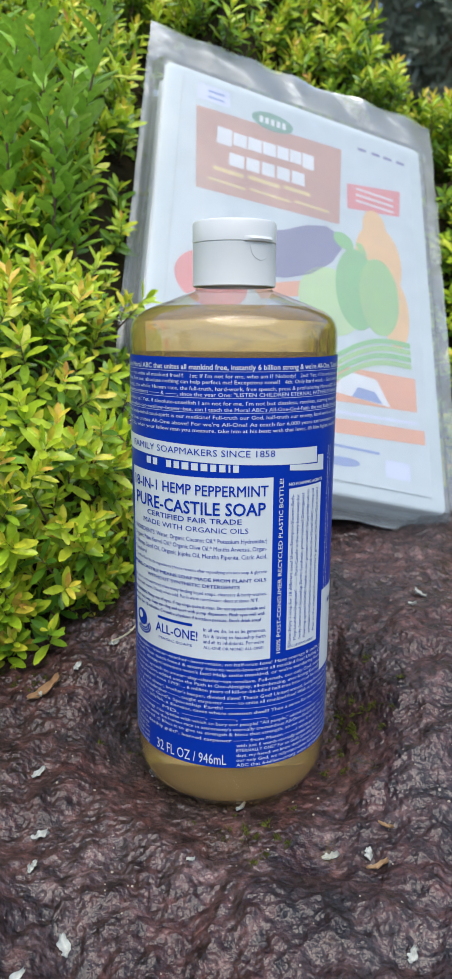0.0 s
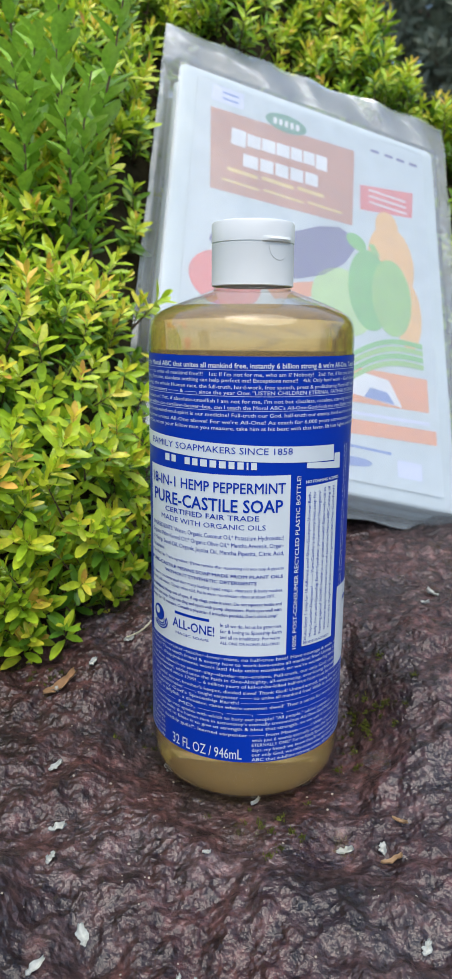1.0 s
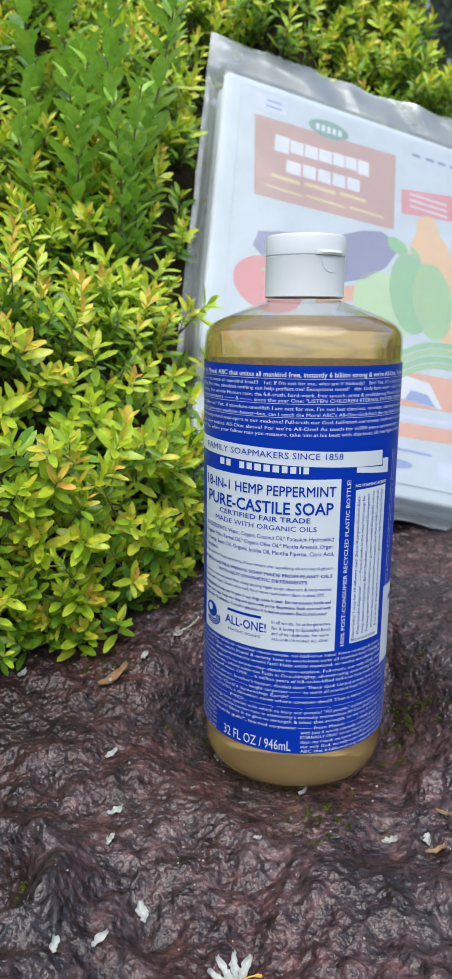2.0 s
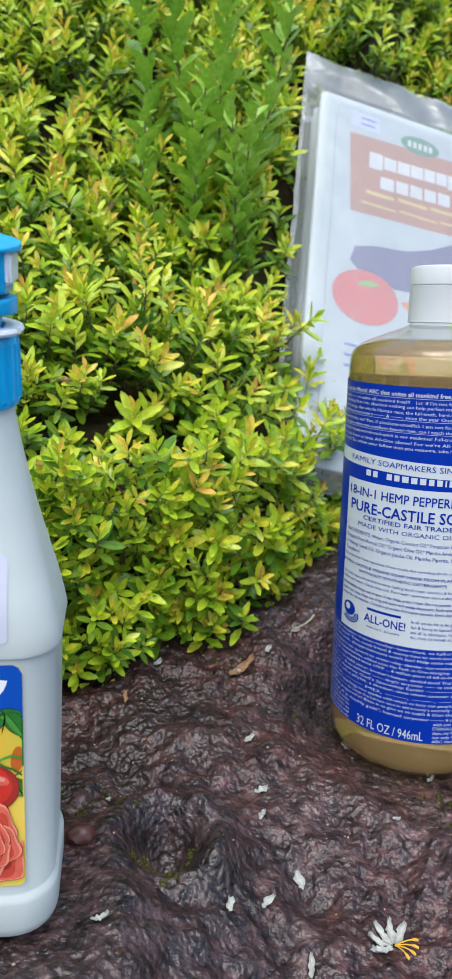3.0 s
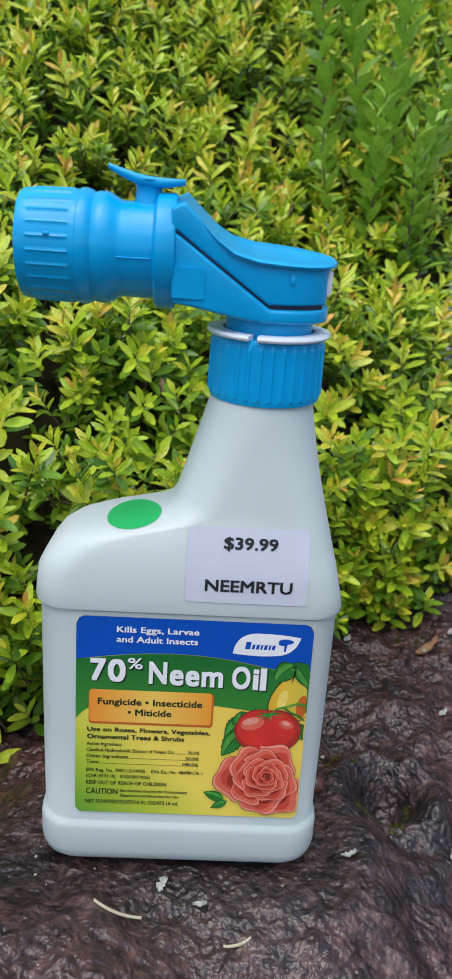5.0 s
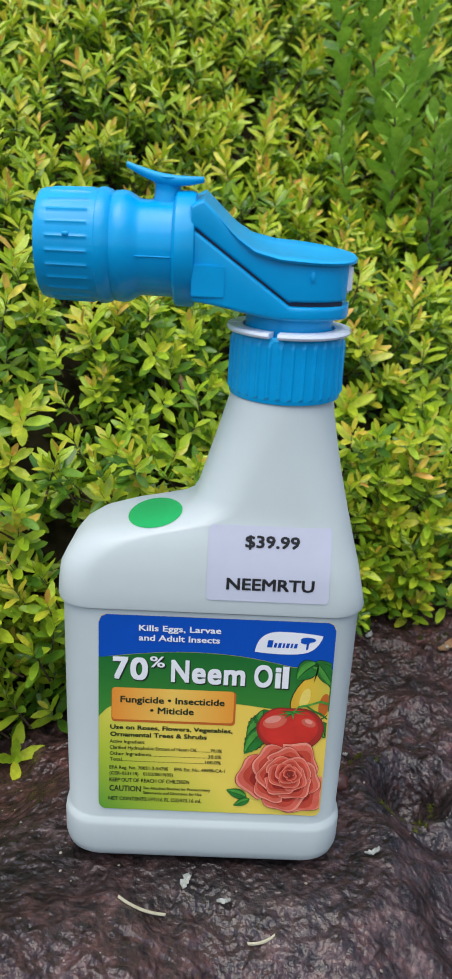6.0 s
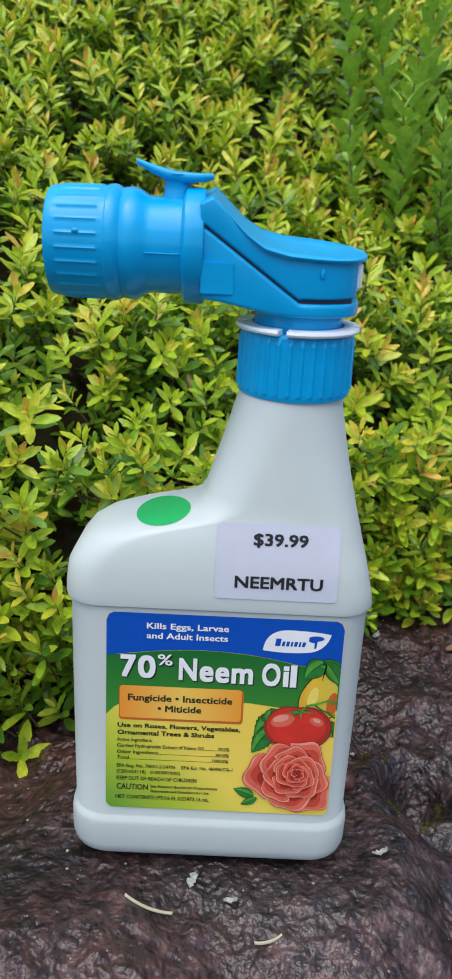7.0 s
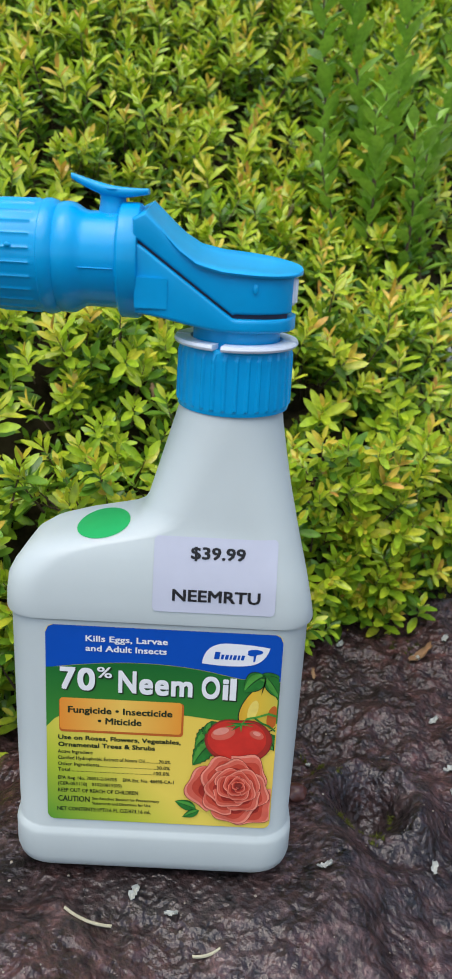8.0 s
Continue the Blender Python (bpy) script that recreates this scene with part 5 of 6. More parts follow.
    patch(tomato(1.04), pic(6), "tomato_print", L_VEIN, label, cell=400)
    patch(tomato(1.0), pic(6.5), "tomato_print", PETALS[2], label, cell=400)
    patch(tomato(0.90, -5, -4), pic(7), "tomato_print", L_RED, label, cell=400)
    patch(ellipse(506, 304, 36, 19, 24, -0.25), pic(7.5), "tomato_glow", PETALS[1], label, cell=400)
    patch(ellipse(500, 298, 24, 10, 24, -0.25), pic(8), "tomato_shine", L_SHINE, label, cell=400)
    patch(ellipse(606, 304, 22, 12, 24, 0.3), pic(7.5), "tomato_glow", PETALS[1], label, cell=400)
    patch(ellipse(606, 300, 12, 6, 24, 0.3), pic(8), "tomato_shine", L_SHINE, label, cell=400)
    for k in range(7):
        a = -0.35 + k * 0.62
        tip = (556 + 48 * math.cos(a), 276 + 22 * math.sin(a))
        patch([(552, 270), tip, (562, 276)], pic(8.5 + 0.1 * k), "calyx_print", (L_LEAF, L_LEAF2)[k % 2], label, cell=400)
    line([(558, 274), (572, 258), (600, 252), (636, 240), (664, 246)], 3.4, L_LEAF2, 9.5)
    line([(596, 254), (618, 268), (640, 276), (660, 290)], 2.6, L_LEAF, 9.5)
    leaf(436, 528, 372, 508, 14, L_LEAF, 6, 0)
    leaf(446, 534, 396, 556, 11, L_LEAF, 6.5, 0)
    # rose: overlapping cupped petals, wound inwards
    rng = random.Random(12)
    cx, cy, level = 540, 466, 10.0
    count = 25
    for k in range(count):
        t = k / (count - 1)
        a = 0.7 + k * 2.399
        big = 1.0 - 0.93 * t ** 0.80
        span = 0.80 + 0.55 * t
        peak = rng.uniform(-0.35, 0.35)
        hx, hy = cx + 22 * t, cy - 24 * t

        def petal(grow, inner, shift=0.0):
            rim, back = [], []
            for i in range(17):
                b = -1 + i / 8
                w = a + b * span + shift
                r = big * grow * (1 - 0.24 * abs(b - peak) ** 1.25) * (1 + 0.05 * math.cos(7 * b + k))
                rim.append((hx + 152 * r * math.cos(w), hy + 128 * r * math.sin(w)))
                q = big * inner * (0.75 + 0.25 * b * b)
                back.append((hx + 152 * q * math.cos(w), hy + 128 * q * math.sin(w)))
            return [(min(x, 668), min(y, 572)) for x, y in rim + back[::-1]]
        tone = rng.random()
        for grow, inner, shift, mt in ((1.013, 0.30, 0, L_VEIN), (1.0, 0.30, 0, PETALS[3]), (0.95, 0.30, 0.05, PETALS[1]), (0.84, 0.30, 0.14, PETALS[0]), (0.70, 0.30, 0.02, PETALS[2]), (0.52, 0.30, 0.0, L_VEIN)):
            patch(petal(grow, inner, shift), pic(level), "petal_print", mt, label, cell=900)
            level += 0.12
    patch(ellipse(cx + 22, cy - 24, 9, 7, 16), pic(level + 0.5), "petal_print", L_VEIN, label, cell=400)
    # price sticker and green dot follow the body
    from mathutils.bvhtree import BVHTree
    body = [c for c in neem.children if c.name.startswith("bottle_body")][0]
    tree = BVHTree.FromPolygons([v.co for v in body.data.vertices], [p.vertices for p in body.data.polygons])

    def stick(lift, way):
        way = Vector(way).normalized()

        def place(x, z):
            start = Vector((x, -0.027, z)) - way * 0.05
            hit, normal, _, _ = tree.ray_cast(start, way)
            return hit - way * lift if hit else start + way * 0.05
        return place
    ahead = (0, 1, 0)
    sticker = patch(round_rect(-0.0020, 0.0418, 0.1147, 0.1420, 0.0018), stick(0.0003, ahead), "price_sticker", STICKER, neem, "white paper price sticker")
    lettering([("$39.99", 0.0112, 0.0302, 0.1345, 0.0043, 0.035), ("NEEMRTU", 0.0052, 0.0362, 0.1191, 0.0044, 0.035)], stick(0.00045, ahead), "sticker_print", BLACK_INK, sticker)
    patch(ellipse(-0.0207, 0.1464, 0.0102, 0.0055, 40, 0.26), stick(0.0004, (-0.085, 0.945, -0.31)), "dot_sticker", DOT_GREEN, neem, "round green paper sticker", cell=0.0015)


build_neem_label()


def settle_bottle():
    """The whole bottle draws in slightly upwards, and the sprayer sits a little forward on its neck."""
    collar = [ob for ob in neem.children if ob.name.startswith("screw_collar")][0]
    nod = Matrix.Translation((0, 0, 0.0012)) @ Matrix.Translation((0, 0, 0.186)) @ Matrix.Rotation(radians(5), 4, "X") @ Matrix.Translation((0, 0, -0.186))
    for ob in neem.children_recursive:
        head = min(v.co.z for v in ob.data.vertices) > 0.184
        draw_in = 0.978 if head and ob is not collar and ob.parent is not collar else 1.0
        for v in ob.data.vertices:
            x, y, z = nod @ v.co if head else v.co
            up = z / (1 + (z - 0.223) * 0.084)
            k = 1 - 0.084 * up
            x = 0.0232 + (x - 0.0232) * draw_in
            v.co = (x * k, y * k, up)


settle_bottle()


# ---- print in the packet ----
def build_pack_print():
    def sheet(level):
        def place(x, y):
            return Vector((x, y, 0.0004 + level * 0.00012))
        return place
    P = {k: plain("insert_" + k, c, 0.5, 0.08, 60) for k, c in dict(paper=(0.51, 0.56, 0.59), brown=(0.46, 0.17, 0.085), green=(0.05, 0.24, 0.13), white=(0.70, 0.70, 0.72), yellow=(0.72, 0.50, 0.14), red=(0.65, 0.10, 0.10), purple=(0.085, 0.065, 0.24), tomato=(0.66, 0.06, 0.05), squash=(0.74, 0.42, 0.10), pepper=(0.13, 0.42, 0.06), cabbage=(0.42, 0.58, 0.22), bean=(0.24, 0.46, 0.07), orange=(0.72, 0.26, 0.07), blue=(0.12, 0.20, 0.50), lilac=(0.60, 0.62, 0.78)).items()}
    insert = patch(rect(0.016, -0.372, 0.248, -0.012), sheet(0), "insert", P["paper"], pack, "printed paper insert with vegetable picture", cell=0.08)

    def lay(name, poly, color, level, label=""):
        patch(poly, sheet(level), name, P[color], insert, label, cell=0.5)
    lay("header_plate", [(0.0340, -0.1328), (0.1684, -0.1256), (0.1723, -0.0367), (0.0296, -0.0432)], "brown", 1)
    lay("emblem", ellipse(0.102, -0.0333, 0.0205, 0.0105), "green", 3)
    for k in range(5):
        lay("emblem_bar", rect(0.089 + k * 0.0056, -0.0375, 0.0925 + k * 0.0056, -0.030), "white", 4)
    # title as plain letter blocks, two rows
    x = 0.050
    for k, wd in enumerate((0.0135, 0.0125, 0.0125, 0.0125, 0.011, 0.011, 0.011)):
        lay("title_block", rect(x, -0.0755 - 0.0025 * (k % 6 == 0) + 0.05 * (x - 0.05), x + wd + 0.0004, -0.0610 + 0.0018 * (k == 0) + 0.05 * (x - 0.05)), "white", 2)
        x += wd + 0.0015
    x = 0.062
    for k, wd in enumerate((0.0145, 0.013, 0.013, 0.013, 0.013)):
        lay("title_block", rect(x, -0.099 + 0.05 * (x - 0.05), x + wd - 0.0005, -0.0850 + 0.05 * (x - 0.05)), "white", 2)
        x += wd + 0.0015
    for x, wd in ((0.048, 0.028), (0.080, 0.030), (0.114, 0.026)):
        lay("line_bar", rect(x, -0.1085 + 0.05 * (x - 0.05), x + wd, -0.1045 + 0.05 * (x - 0.05)), "yellow", 2)
    for x, wd in ((0.044, 0.034), (0.082, 0.038), (0.124, 0.034)):
        lay("line_bar", rect(x, -0.1205 + 0.05 * (x - 0.05), x + wd, -0.1180 + 0.05 * (x - 0.05)), "yellow", 2)
    lay("corner_tag", rect(0.030, -0.034, 0.060, -0.016), "lilac", 1)
    for y in (-0.022, -0.029):
        lay("line_bar", rect(0.040, y - 0.001, 0.055, y + 0.001), "blue", 2)
    lay("claim_plate", [(0.177, -0.104), (0.232, -0.095), (0.2345, -0.0642), (0.1773, -0.0752)], "red", 1)
    for y in (-0.078, -0.085, -0.092):
        lay("line_bar", rect(0.186, y - 0.001, 0.226, y + 0.001), "white", 2)
    for x in (0.190, 0.205, 0.218, 0.232):
        lay("line_bar", rect(x, -0.030, x + 0.009, -0.0265), "purple", 1)
    # vegetables
    egg = [(0.036, -0.186), (0.040, -0.170), (0.060, -0.164), (0.090, -0.160), (0.115, -0.150), (0.135, -0.138), (0.155, -0.132), (0.168, -0.138), (0.170, -0.152), (0.160, -0.170), (0.140, -0.188), (0.115, -0.200), (0.080, -0.204), (0.050, -0.200)]
    lay("eggplant_print", egg, "purple", 3)
    lay("calyx_print", ellipse(0.172, -0.143, 0.011, 0.008, 16, -0.6), "pepper", 4)
    lay("tomato_print", ellipse(0.052, -0.220, 0.031, 0.027), "tomato", 4)
    lay("calyx_print", ellipse(0.054, -0.206, 0.010, 0.003, 12, 0.2), "bean", 5)
    lay("carrot_print", [(0.085, -0.215), (0.135, -0.196), (0.150, -0.206), (0.095, -0.226)], "orange", 2)
    lay("squash_print", ellipse(0.207, -0.155, 0.024, 0.042), "squash", 2)
    lay("squash_print", ellipse(0.204, -0.116, 0.012, 0.018), "squash", 3)
    lay("squash_print", ellipse(0.222, -0.205, 0.014, 0.036), "squash", 2)
    lay("cabbage_print", ellipse(0.158, -0.210, 0.030, 0.034), "cabbage", 3)
    lay("pepper_print", ellipse(0.184, -0.190, 0.021, 0.042), "pepper", 4)
    lay("pepper_print", ellipse(0.206, -0.192, 0.020, 0.040), "bean", 5)
    lay("pepper_stalk", [(0.188, -0.152), (0.196, -0.152), (0.190, -0.140), (0.184, -0.141)], "bean", 6)
    for k in range(4):
        pts = [(0.160 + 0.075 * t, -0.262 - 0.007 * k + 0.030 * t + 0.010 * math.sin(math.pi * t)) for t in [i / 8 for i in range(9)]]
        lay("bean_print", pts + [(x, y - 0.0052) for x, y in reversed(pts)], "bean" if k % 2 else "pepper", 4 + 0.2 * k)
    lay("radish_print", ellipse(0.146, -0.252, 0.012, 0.010), "tomato", 4)
    lay("photo_plate", [(0.150, -0.305), (0.238, -0.298), (0.238, -0.266), (0.150, -0.272)], "orange", 2)
    lay("photo_cloth", [(0.158, -0.296), (0.212, -0.299), (0.200, -0.276), (0.172, -0.274)], "white", 3)
    lay("photo_shade", [(0.176, -0.297), (0.205, -0.298), (0.198, -0.288), (0.182, -0.287)], "blue", 4)
    lay("strip", [(0.120, -0.335), (0.244, -0.327), (0.244, -0.314), (0.120, -0.322)], "orange", 2)
    lay("strip", [(0.120, -0.318), (0.238, -0.310), (0.238, -0.307), (0.120, -0.315)], "lilac", 2)
    lay("seal", ellipse(0.166, -0.356, 0.016, 0.004, 18, 0.05), "blue", 2)
    lay("code_tag", rect(0.205, -0.362, 0.228, -0.347), "lilac", 2)
    for k, (x0, x1, y) in enumerate(((0.035, 0.095, -0.270), (0.035, 0.105, -0.280), (0.035, 0.090, -0.290), (0.150, 0.200, -0.343))):
        lay("line_bar", rect(x0, y - 0.0012, x1, y + 0.0012), "blue", 2)


build_pack_print()


# ---- litter on the rock ----
PETAL_WHITE = plain("fallen_white_petal", (0.36, 0.38, 0.34), 0.55, 0.25, 400)
POLLEN = plain("yellow_stamen", (0.62, 0.36, 0.03), 0.6, 0.15, 200)
PALE_GRIT = plain("pale_grit", (0.25, 0.22, 0.17), 0.7, 0.3, 300)
MOSS = plain("moss", (0.075, 0.085, 0.015), 0.9, 0.4, 300, 0.001, 0.1)
BROWN = plain("brown_seed_husk", (0.075, 0.025, 0.018), 0.35, 0.3, 200)
STRAW = plain("pale_straw", (0.42, 0.40, 0.27), 0.6, 0.2, 200)


def on_rock(x, y, up=0.0):
    return Vector((x, y, rock_height(x, y) + up))


def lie(x, y, spin, up=0.0008):
    n = surface_normal(rock_height, x, y)
    return Matrix.Translation(on_rock(x, y, up)) @ n.to_track_quat("Z", "Y").to_matrix().to_4x4() @ Matrix.Rotation(spin, 4, "Z")


def petal_mesh(length, width, curl, seed, thick=0.00022):
    """A thin, ragged, curled flake along x."""
    bm = bmesh.new()
    nu, nv = 12, 6
    layers = []
    for side in (1, -1):
        g = []
        for i in range(nu + 1):
            u = i / nu
            body = math.sin(math.pi * (0.06 + 0.88 * u)) ** 0.6
            lo = -width / 2 * body * (0.75 + 0.7 * noise.noise((u * 6, seed, 0.2)))
            hi = width / 2 * body * (0.75 + 0.7 * noise.noise((u * 6, seed, 5.2)))
            row = []
            for j in range(nv + 1):
                v = j / nv
                y = lo + (hi - lo) * v
                x = (u - 0.5) * length * (1 + 0.25 * noise.noise((v * 4, seed, 9.1)))
                z = curl * length * (u - 0.5) ** 2 * 1.3 + 0.30 * width * (2 * v - 1) ** 2 * (0.5 + u) + 0.0005 * noise.noise((u * 5, v * 4, seed))
                row.append(bm.verts.new((x, y, z + side * thick / 2)))
            g.append(row)
        layers.append(g)
    for s, g in enumerate(layers):
        for i in range(nu):
            for j in range(nv):
                q = (g[i][j], g[i + 1][j], g[i + 1][j + 1], g[i][j + 1])
                bm.faces.new(q if s == 0 else q[::-1])
    a, b = layers
    edge = [(i, 0) for i in range(nu + 1)] + [(nu, j) for j in range(1, nv + 1)] + [(i, nv) for i in range(nu - 1, -1, -1)] + [(0, j) for j in range(nv - 1, 0, -1)]
    for (i, j), (k, m) in zip(edge, edge[1:] + edge[:1]):
        bm.faces.new((a[k][m], a[i][j], b[i][j], b[k][m]))
    return bm


LITTER = [  # x, y, length, width, spin
    (-0.086, 0.2925, 0.0080, 0.0042, 0.1), (-0.0775, 0.2600, 0.0080, 0.0052, 0.3), (-0.0758, 0.2440, 0.0034, 0.0026, 0.2), (-0.0862, 0.1938, 0.0062, 0.0050, 0.8),
    (-0.0712, 0.1994, 0.0090, 0.0040, 0.1), (-0.0586, 0.2166, 0.0085, 0.0052, 1.5), (-0.0529, 0.1793, 0.0105, 0.0042, 2.1), (-0.0350, 0.3032, 0.0058, 0.0046, 0.5),
    (-0.1307, 0.1647, 0.0070, 0.0038, 0.6), (-0.2001, 0.1294, 0.0066, 0.0046, 1.0), (-0.1845, 0.1265, 0.0056, 0.0034, -0.2), (0.0419, 0.2526, 0.0078, 0.0056, 0.9),
    (0.0574, 0.2523, 0.0062, 0.0044, -0.8), (0.0058, 0.2795, 0.0082, 0.0030, 1.5), (0.0294, 0.2967, 0.0056, 0.0040, 0.5), (-0.0640, 0.3776, 0.0068, 0.0048, 0.3),
    (-0.0797, 0.3545, 0.0062, 0.0044, 1.0), (-0.1433, 0.3358, 0.0062, 0.0046, 0.4), (-0.1487, 0.2432, 0.0036, 0.0030, 1.1), (-0.0143, 0.2479, 0.0040, 0.0026, 0.0),
    (0.0657, 0.2109, 0.0066, 0.0042, 1.2), (-0.0770, 0.2420, 0.0042, 0.0032, 0.4), (0.118, 0.430, 0.0110, 0.0060, 0.4), (0.105, 0.395, 0.0060, 0.0040, 1.2), (-0.0968, 0.3380, 0.0060, 0.0044, -0.5),
]


def build_litter():
    for k, (x, y, length, width, spin) in enumerate(LITTER):
        ob = part("fallen_petal", petal_mesh(length * 0.9, width * 0.9, 0.25 + 0.3 * (k % 3) / 2, 3.7 * k + 1), PETAL_WHITE)
        ob.matrix_world = lie(x, y, spin)
        tagged(ob, "small curled white fallen petal lying on the wet boulder", "petal", "fallen petals")
    # a fallen blossom
    bx, by = -0.0204, 0.1915
    flower = thing("fallen_blossom", lie(bx, by, -1.2, 0.002), "fallen white blossom with yellow stamens on the boulder", "blossom")
    for k in range(5):
        ob = part("petal", petal_mesh(0.0098, 0.0040, 0.5, 40 + k), PETAL_WHITE, flower)
        ob.matrix_local = Matrix.Rotation(1.6 + 0.62 * k, 4, "Z") @ Matrix.Translation((0.0065, 0, 0.0010)) @ Matrix.Rotation(-0.25, 4, "Y")
    for k in range(4):
        a = -0.6 + 0.4 * k
        rows = []
        for i in range(7):
            t = i / 6
            c = Vector((0.009 * t * math.cos(a), 0.009 * t * math.sin(a), 0.002 + 0.003 * math.sin(2 * t)))
            r = 0.00028 + (0.0006 * math.exp(-((t - 0.9) / 0.1) ** 2))
            rows.append([c + Vector((-r * math.cos(q) * math.sin(a), r * math.cos(q) * math.cos(a), r * math.sin(q))) for q in [j * math.pi / 3 for j in range(6)]])
        part("stamen", loft(rows), POLLEN, flower)
    # dry leaves
    for x, y, s, spin in ((-0.0940, 0.3402, 0.020, 0.9), (-0.155, 0.305, 0.009, 2.0), (0.0661, 0.2633, 0.007, 0.4), (0.0600, 0.2470, 0.009, 1.4)):
        ob = part("dry_leaf", petal_mesh(s, s * 0.32, 0.5, s * 1000, 0.0005), LEAF_DRY)
        ob.matrix_world = lie(x, y, spin, 0.0012)
        tagged(ob, "curled dry light brown leaf on the wet boulder", "leaf", "dry leaves")
    for x, y, s, spin in ((-0.2127, 0.1127, 0.019, -1.70), (-0.1675, 0.1169, 0.0105, 0.45), (-0.0578, 0.3816, 0.017, 0.75)):
        bm = bmesh.new()
        rows = []
        for i in range(9):
            t = i / 8 - 0.5
            rows.append([((t * s), 0.0006 * math.cos(q) + 0.10 * s * t * t * 4, 0.0006 * math.sin(q)) for q in [j * math.pi / 3 for j in range(6)]])
        ob = part("straw_bit", loft(rows), STRAW)
        ob.matrix_world = lie(x, y, spin, 0.0006)
        tagged(ob, "short pale dry grass stalk on the wet boulder", "stalk", "dry stalks")
    bm = bmesh.new()
    bmesh.ops.create_icosphere(bm, subdivisions=3, radius=1)
    for v in bm.verts:
        n = 1 + 0.18 * noise.noise(v.co * 1.7) + 0.06 * noise.noise(v.co * 5)
        v.co = Vector((v.co.x * 0.0062, v.co.y * 0.0048, v.co.z * 0.0042)) * n
    husk = part("seed_husk", bm, BROWN)
    husk.matrix_world = lie(-0.1497, 0.2037, 0.5, 0.003)
    tagged(husk, "dark reddish brown seed husk lying beside the bottle", "husk")
    # grit and moss: nobody could count these
    rng = random.Random(9)
    kinds = []
    for k in range(4):
        bm = bmesh.new()
        bmesh.ops.create_icosphere(bm, subdivisions=1, radius=0.0008)
        for v in bm.verts:
            v.co *= 1 + 0.5 * noise.noise(v.co * 900 + Vector((k, 0, 0)))
            v.co.z *= 0.6
        kinds.append(([tuple(v.co) for v in bm.verts], [tuple(v.index for v in f.verts) for f in bm.faces], [0] * len(bm.faces)))
        bm.free()
    places = []
    for _ in range(2200):
        x, y = rng.uniform(-0.40, 0.30), rng.uniform(-0.02, 0.52)
        if noise.noise((x / 0.05, y / 0.05, 2)) + rng.uniform(-0.5, 0.5) < 0.0:
            continue
        places.append((rng.randrange(4), np.array(lie(x, y, rng.uniform(0, 6), 0.0002) @ Matrix.Scale(rng.choice((0.25, 0.3, 0.35, 0.4, 0.5, 0.6, 0.85)), 4))))
    tagged(scatter("grit", kinds, places, [PALE_GRIT], None), "pale specks of grit scattered over the wet boulder", "grit")
    tuft = []
    for k in range(3):
        V, F = [], []
        for i in range(26):
            a, r = rng.uniform(0, 6.3), rng.uniform(0, 0.0022)
            c = Vector((r * math.cos(a), r * math.sin(a), 0))
            d = Vector((rng.uniform(-1, 1), rng.uniform(-1, 1), 1.4)).normalized() * rng.uniform(0.0012, 0.0026)
            s = Vector((rng.uniform(-1, 1), rng.uniform(-1, 1), 0)).normalized() * 0.0004
            V += [tuple(c - s), tuple(c + s), tuple(c + d)]
            F += [(3 * i, 3 * i + 1, 3 * i + 2)]
        tuft.append((V, F, [0] * len(F)))
    places = []
    for cx, cy, spread, count in ((0.060, 0.325, 0.012, 40), (-0.118, 0.203, 0.007, 16), (-0.10, 0.358, 0.010, 14), (0.010, 0.262, 0.012, 16), (-0.155, 0.240, 0.010, 14), (-0.052, 0.335, 0.010, 10)):
        for _ in range(count):
            x, y = rng.gauss(cx, spread), rng.gauss(cy, spread)
            places.append((rng.randrange(3), np.array(lie(x, y, rng.uniform(0, 6), -0.0003) @ Matrix.Scale(rng.uniform(0.6, 1.2), 4))))
    tagged(scatter("moss", tuft, places, [MOSS], None), "small olive green moss tufts in the boulder's hollows", "moss")

    for k, (x, y, dz, s) in enumerate(((-0.154, 0.352, 0.020, 0.017), (-0.150, 0.365, 0.010, 0.014), (-0.060, 0.455, 0.012, 0.010), (-0.205, 0.375, 0.012, 0.012), (-0.120, 0.440, 0.008, 0.011), (-0.215, 0.540, 0.010, 0.016), (-0.260, 0.330, 0.012, 0.012))):
        ob = part("dry_leaf", petal_mesh(s, s * 0.36, 0.4, 90 + k, 0.0005), LEAF_DRY)
        ob.matrix_world = Matrix.Translation((x, y, hedge_height(x, y) + dz)) @ pose(0, 0, 0, 40 + 23 * k, -50 + 17 * k, 50 * k)
        tagged(ob, "curled dry tan leaf caught among the hedge's twigs", "leaf", "dry leaves in the hedge")


build_litter()


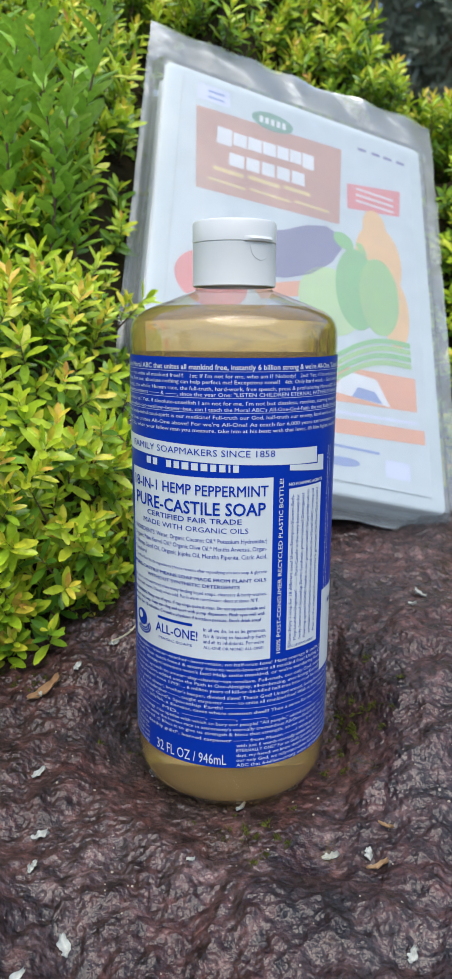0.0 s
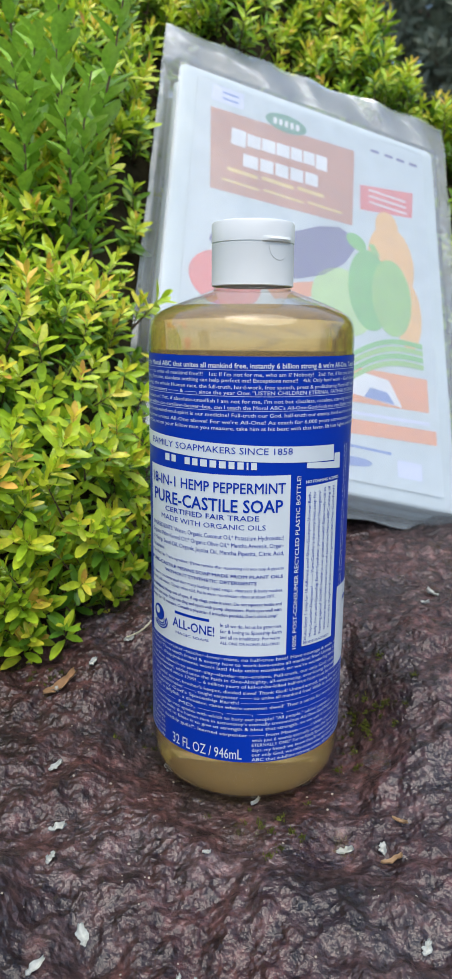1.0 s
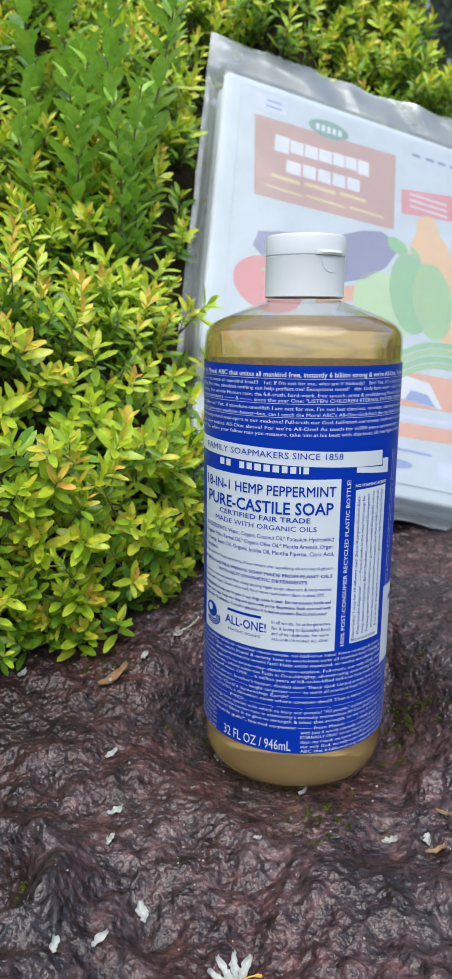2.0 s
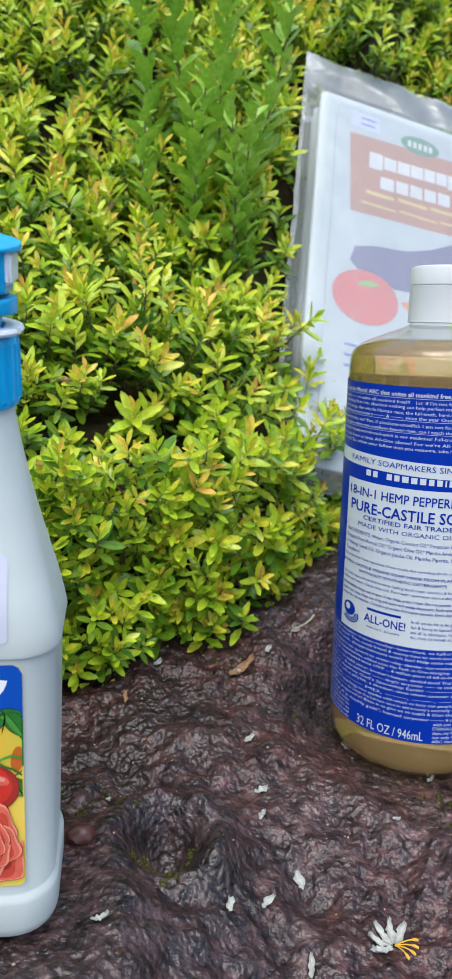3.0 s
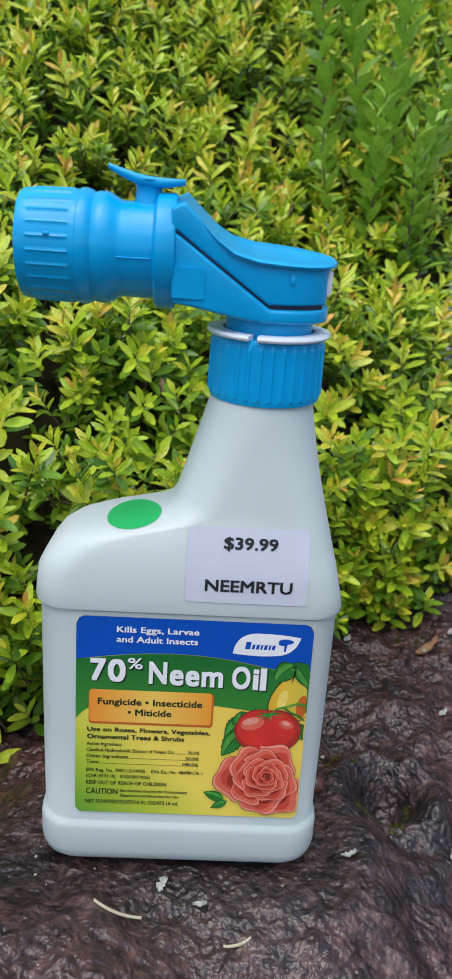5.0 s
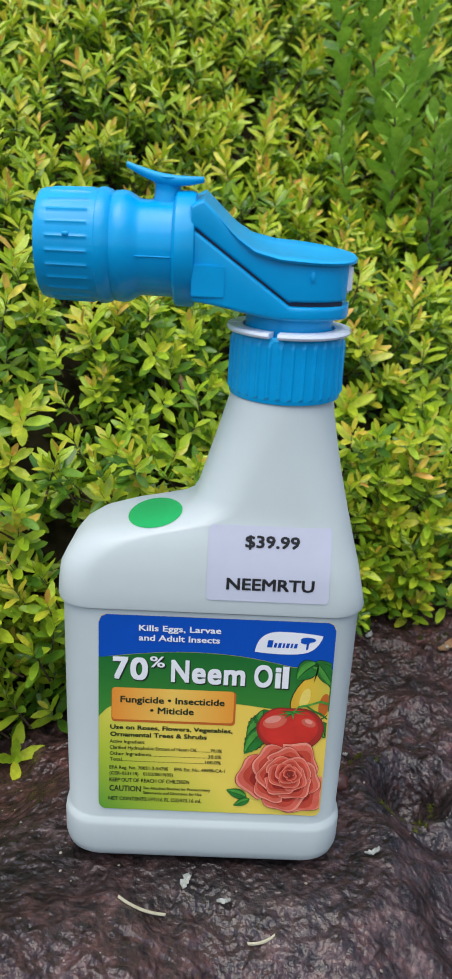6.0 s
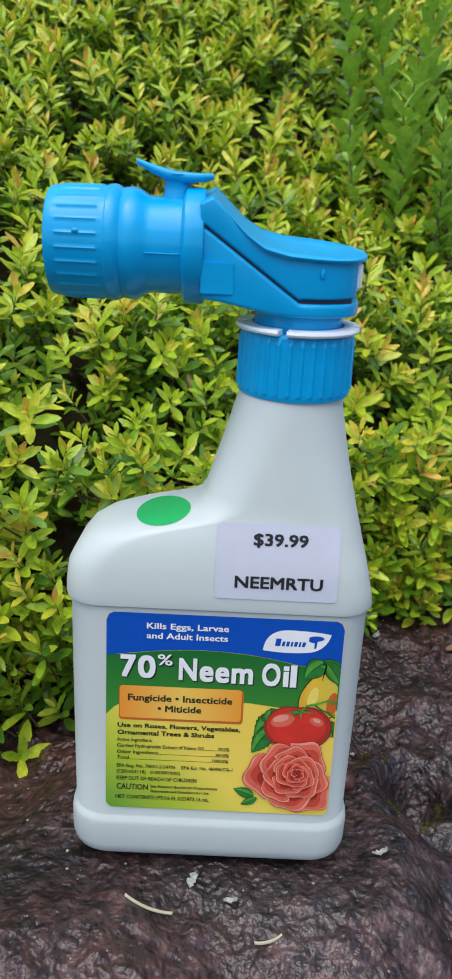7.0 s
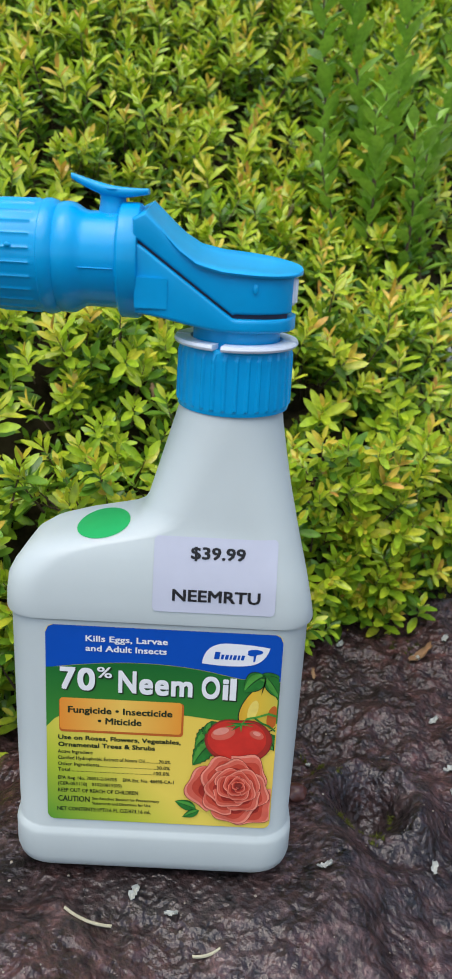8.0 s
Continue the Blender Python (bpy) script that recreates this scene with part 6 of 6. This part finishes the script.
# ---- upright shoots with larger leaves ----
def build_shoot(x, y, height, lean, seed, leaf):
    rng = random.Random(seed)
    z0 = hedge_height(x, y) - 0.06
    shrub = thing("green_shoot", pose(x, y, z0), "upright fresh green shoot with larger leaves growing from the hedge", "shoot", "green shoots")

    def spine(t):
        return Vector((0.6 * lean[0] * t * height, lean[1] * t * height, t * height)) + Vector((0.006 * math.sin(4 * t + seed), 0.004 * math.cos(3 * t + seed), 0))
    rows = []
    for k in range(10):
        t = k / 9
        r = 0.0016 * (1 - 0.7 * t)
        rows.append([spine(t) + Vector((r * math.cos(q), r * math.sin(q), 0)) for q in [j * math.pi / 3 for j in range(6)]])
    part("stalk", loft(rows), TWIG, shrub)
    count = int(height / 0.0048)
    for k in range(count):
        t = 0.2 + 0.8 * k / count
        s = leaf * rng.uniform(0.75, 1.15) * (1 - 0.35 * t ** 4)
        v, f = leaf_shape(s, s * 0.47, rng.uniform(0.3, 0.8), rng.uniform(-0.05, 0.2))
        me = bpy.data.meshes.new("leaf")
        me.from_pydata(v, [], f)
        ob = part_mesh("leaf", me, LEAF_SHOOT, shrub)
        ob.matrix_local = Matrix.Translation(spine(t)) @ Matrix.Rotation(k * 2.4 + rng.uniform(-0.3, 0.3), 4, "Z") @ Matrix.Rotation(-radians(rng.uniform(30, 62)), 4, "Y") @ Matrix.Rotation(rng.uniform(-0.4, 0.4), 4, "X")


for i, (x, y, h, lean) in enumerate(((-0.190, 0.600, 0.27, (-0.08, 0.10)), (-0.160, 0.590, 0.25, (0.12, 0.1)), (-0.205, 0.600, 0.23, (-0.22, 0.0)), (-0.135, 0.585, 0.21, (0.28, 0.0)), (-0.180, 0.545, 0.15, (0.05, -0.10)), (-0.150, 0.545, 0.14, (0.2, -0.05)), (-0.200, 0.550, 0.13, (-0.15, -0.1)), (-0.128, 0.560, 0.15, (0.15, 0.0)), (-0.165, 0.560, 0.17, (0.0, 0.0)), (-0.215, 0.570, 0.13, (-0.2, 0.0)))):
    build_shoot(-0.15 + (x + 0.17) * 0.8, y, h, lean, 20 + i, 0.028 if h > 0.16 else 0.024)


# ---- distant trees past the end of the hedge ----
LEAF_FAR = leaf_material("far_tree_leaf", [(0.0, (0.10, 0.14, 0.10)), (1.0, (0.20, 0.24, 0.18))], 0.4, 0.5)


def build_far_tree(x, y, height, seed):
    rng = random.Random(seed)
    tree = thing("distant_tree", pose(x, y, -0.33), "distant dark blue-green leafy tree standing behind the hedge", "tree", "distant trees")

    def limb(p0, p1, r0, r1):
        p0, p1 = Vector(p0), Vector(p1)
        rows = []
        for k in range(7):
            t = k / 6
            c = p0.lerp(p1, t) + Vector((0.05 * math.sin(5 * t + seed), 0.05 * math.cos(4 * t + seed), 0)) * t * (1 - t) * 4
            r = r0 + (r1 - r0) * t
            rows.append([c + Vector((r * math.cos(q), r * math.sin(q), 0)) for q in [j * math.pi / 4 for j in range(8)]])
        return loft(rows)
    part("trunk", limb((0, 0, -0.05), (0.1, 0, height * 0.8), 0.13, 0.03), TWIG, tree)
    tips = []
    for k in range(9):
        a, h = k * 2.4, height * (0.22 + 0.06 * k)
        reach = height * 0.30 * (1 - 0.05 * k)
        tip = (reach * math.cos(a), reach * math.sin(a), h + height * 0.14)
        part("limb", limb((0.0, 0, h), tip, 0.04, 0.012), TWIG, tree)
        tips += [Vector(tip), Vector(tip) * 0.62 + Vector((0, 0, height * 0.14))]
    tips.append(Vector((0.1, 0, height * 0.92)))
    kinds = [sprig(rng, 5, 0.03, 0.11, 0.05, 1.0, 0.004) for _ in range(3)]
    places = []
    for tip in tips:
        for _ in range(70):
            d = Vector((rng.gauss(0, 1), rng.gauss(0, 1), rng.gauss(0, 0.8))).normalized() * height * 0.13 * rng.uniform(0.4, 1.05)
            places.append((rng.randrange(3), np.array(aim(tip + d, d + Vector((0, 0, 0.2)), rng.uniform(0, 6.3), rng.uniform(0.8, 1.3)))))
    scatter("crown", kinds, places, [LEAF_FAR, LEAF_FAR, TWIG], tree, "crown of small dark leaves")


for k, (x, y, h) in enumerate(((1.55, 6.2, 4.2), (3.3, 6.8, 4.8), (0.2, 7.6, 4.4))):
    build_far_tree(x, y, h, 70 + k)
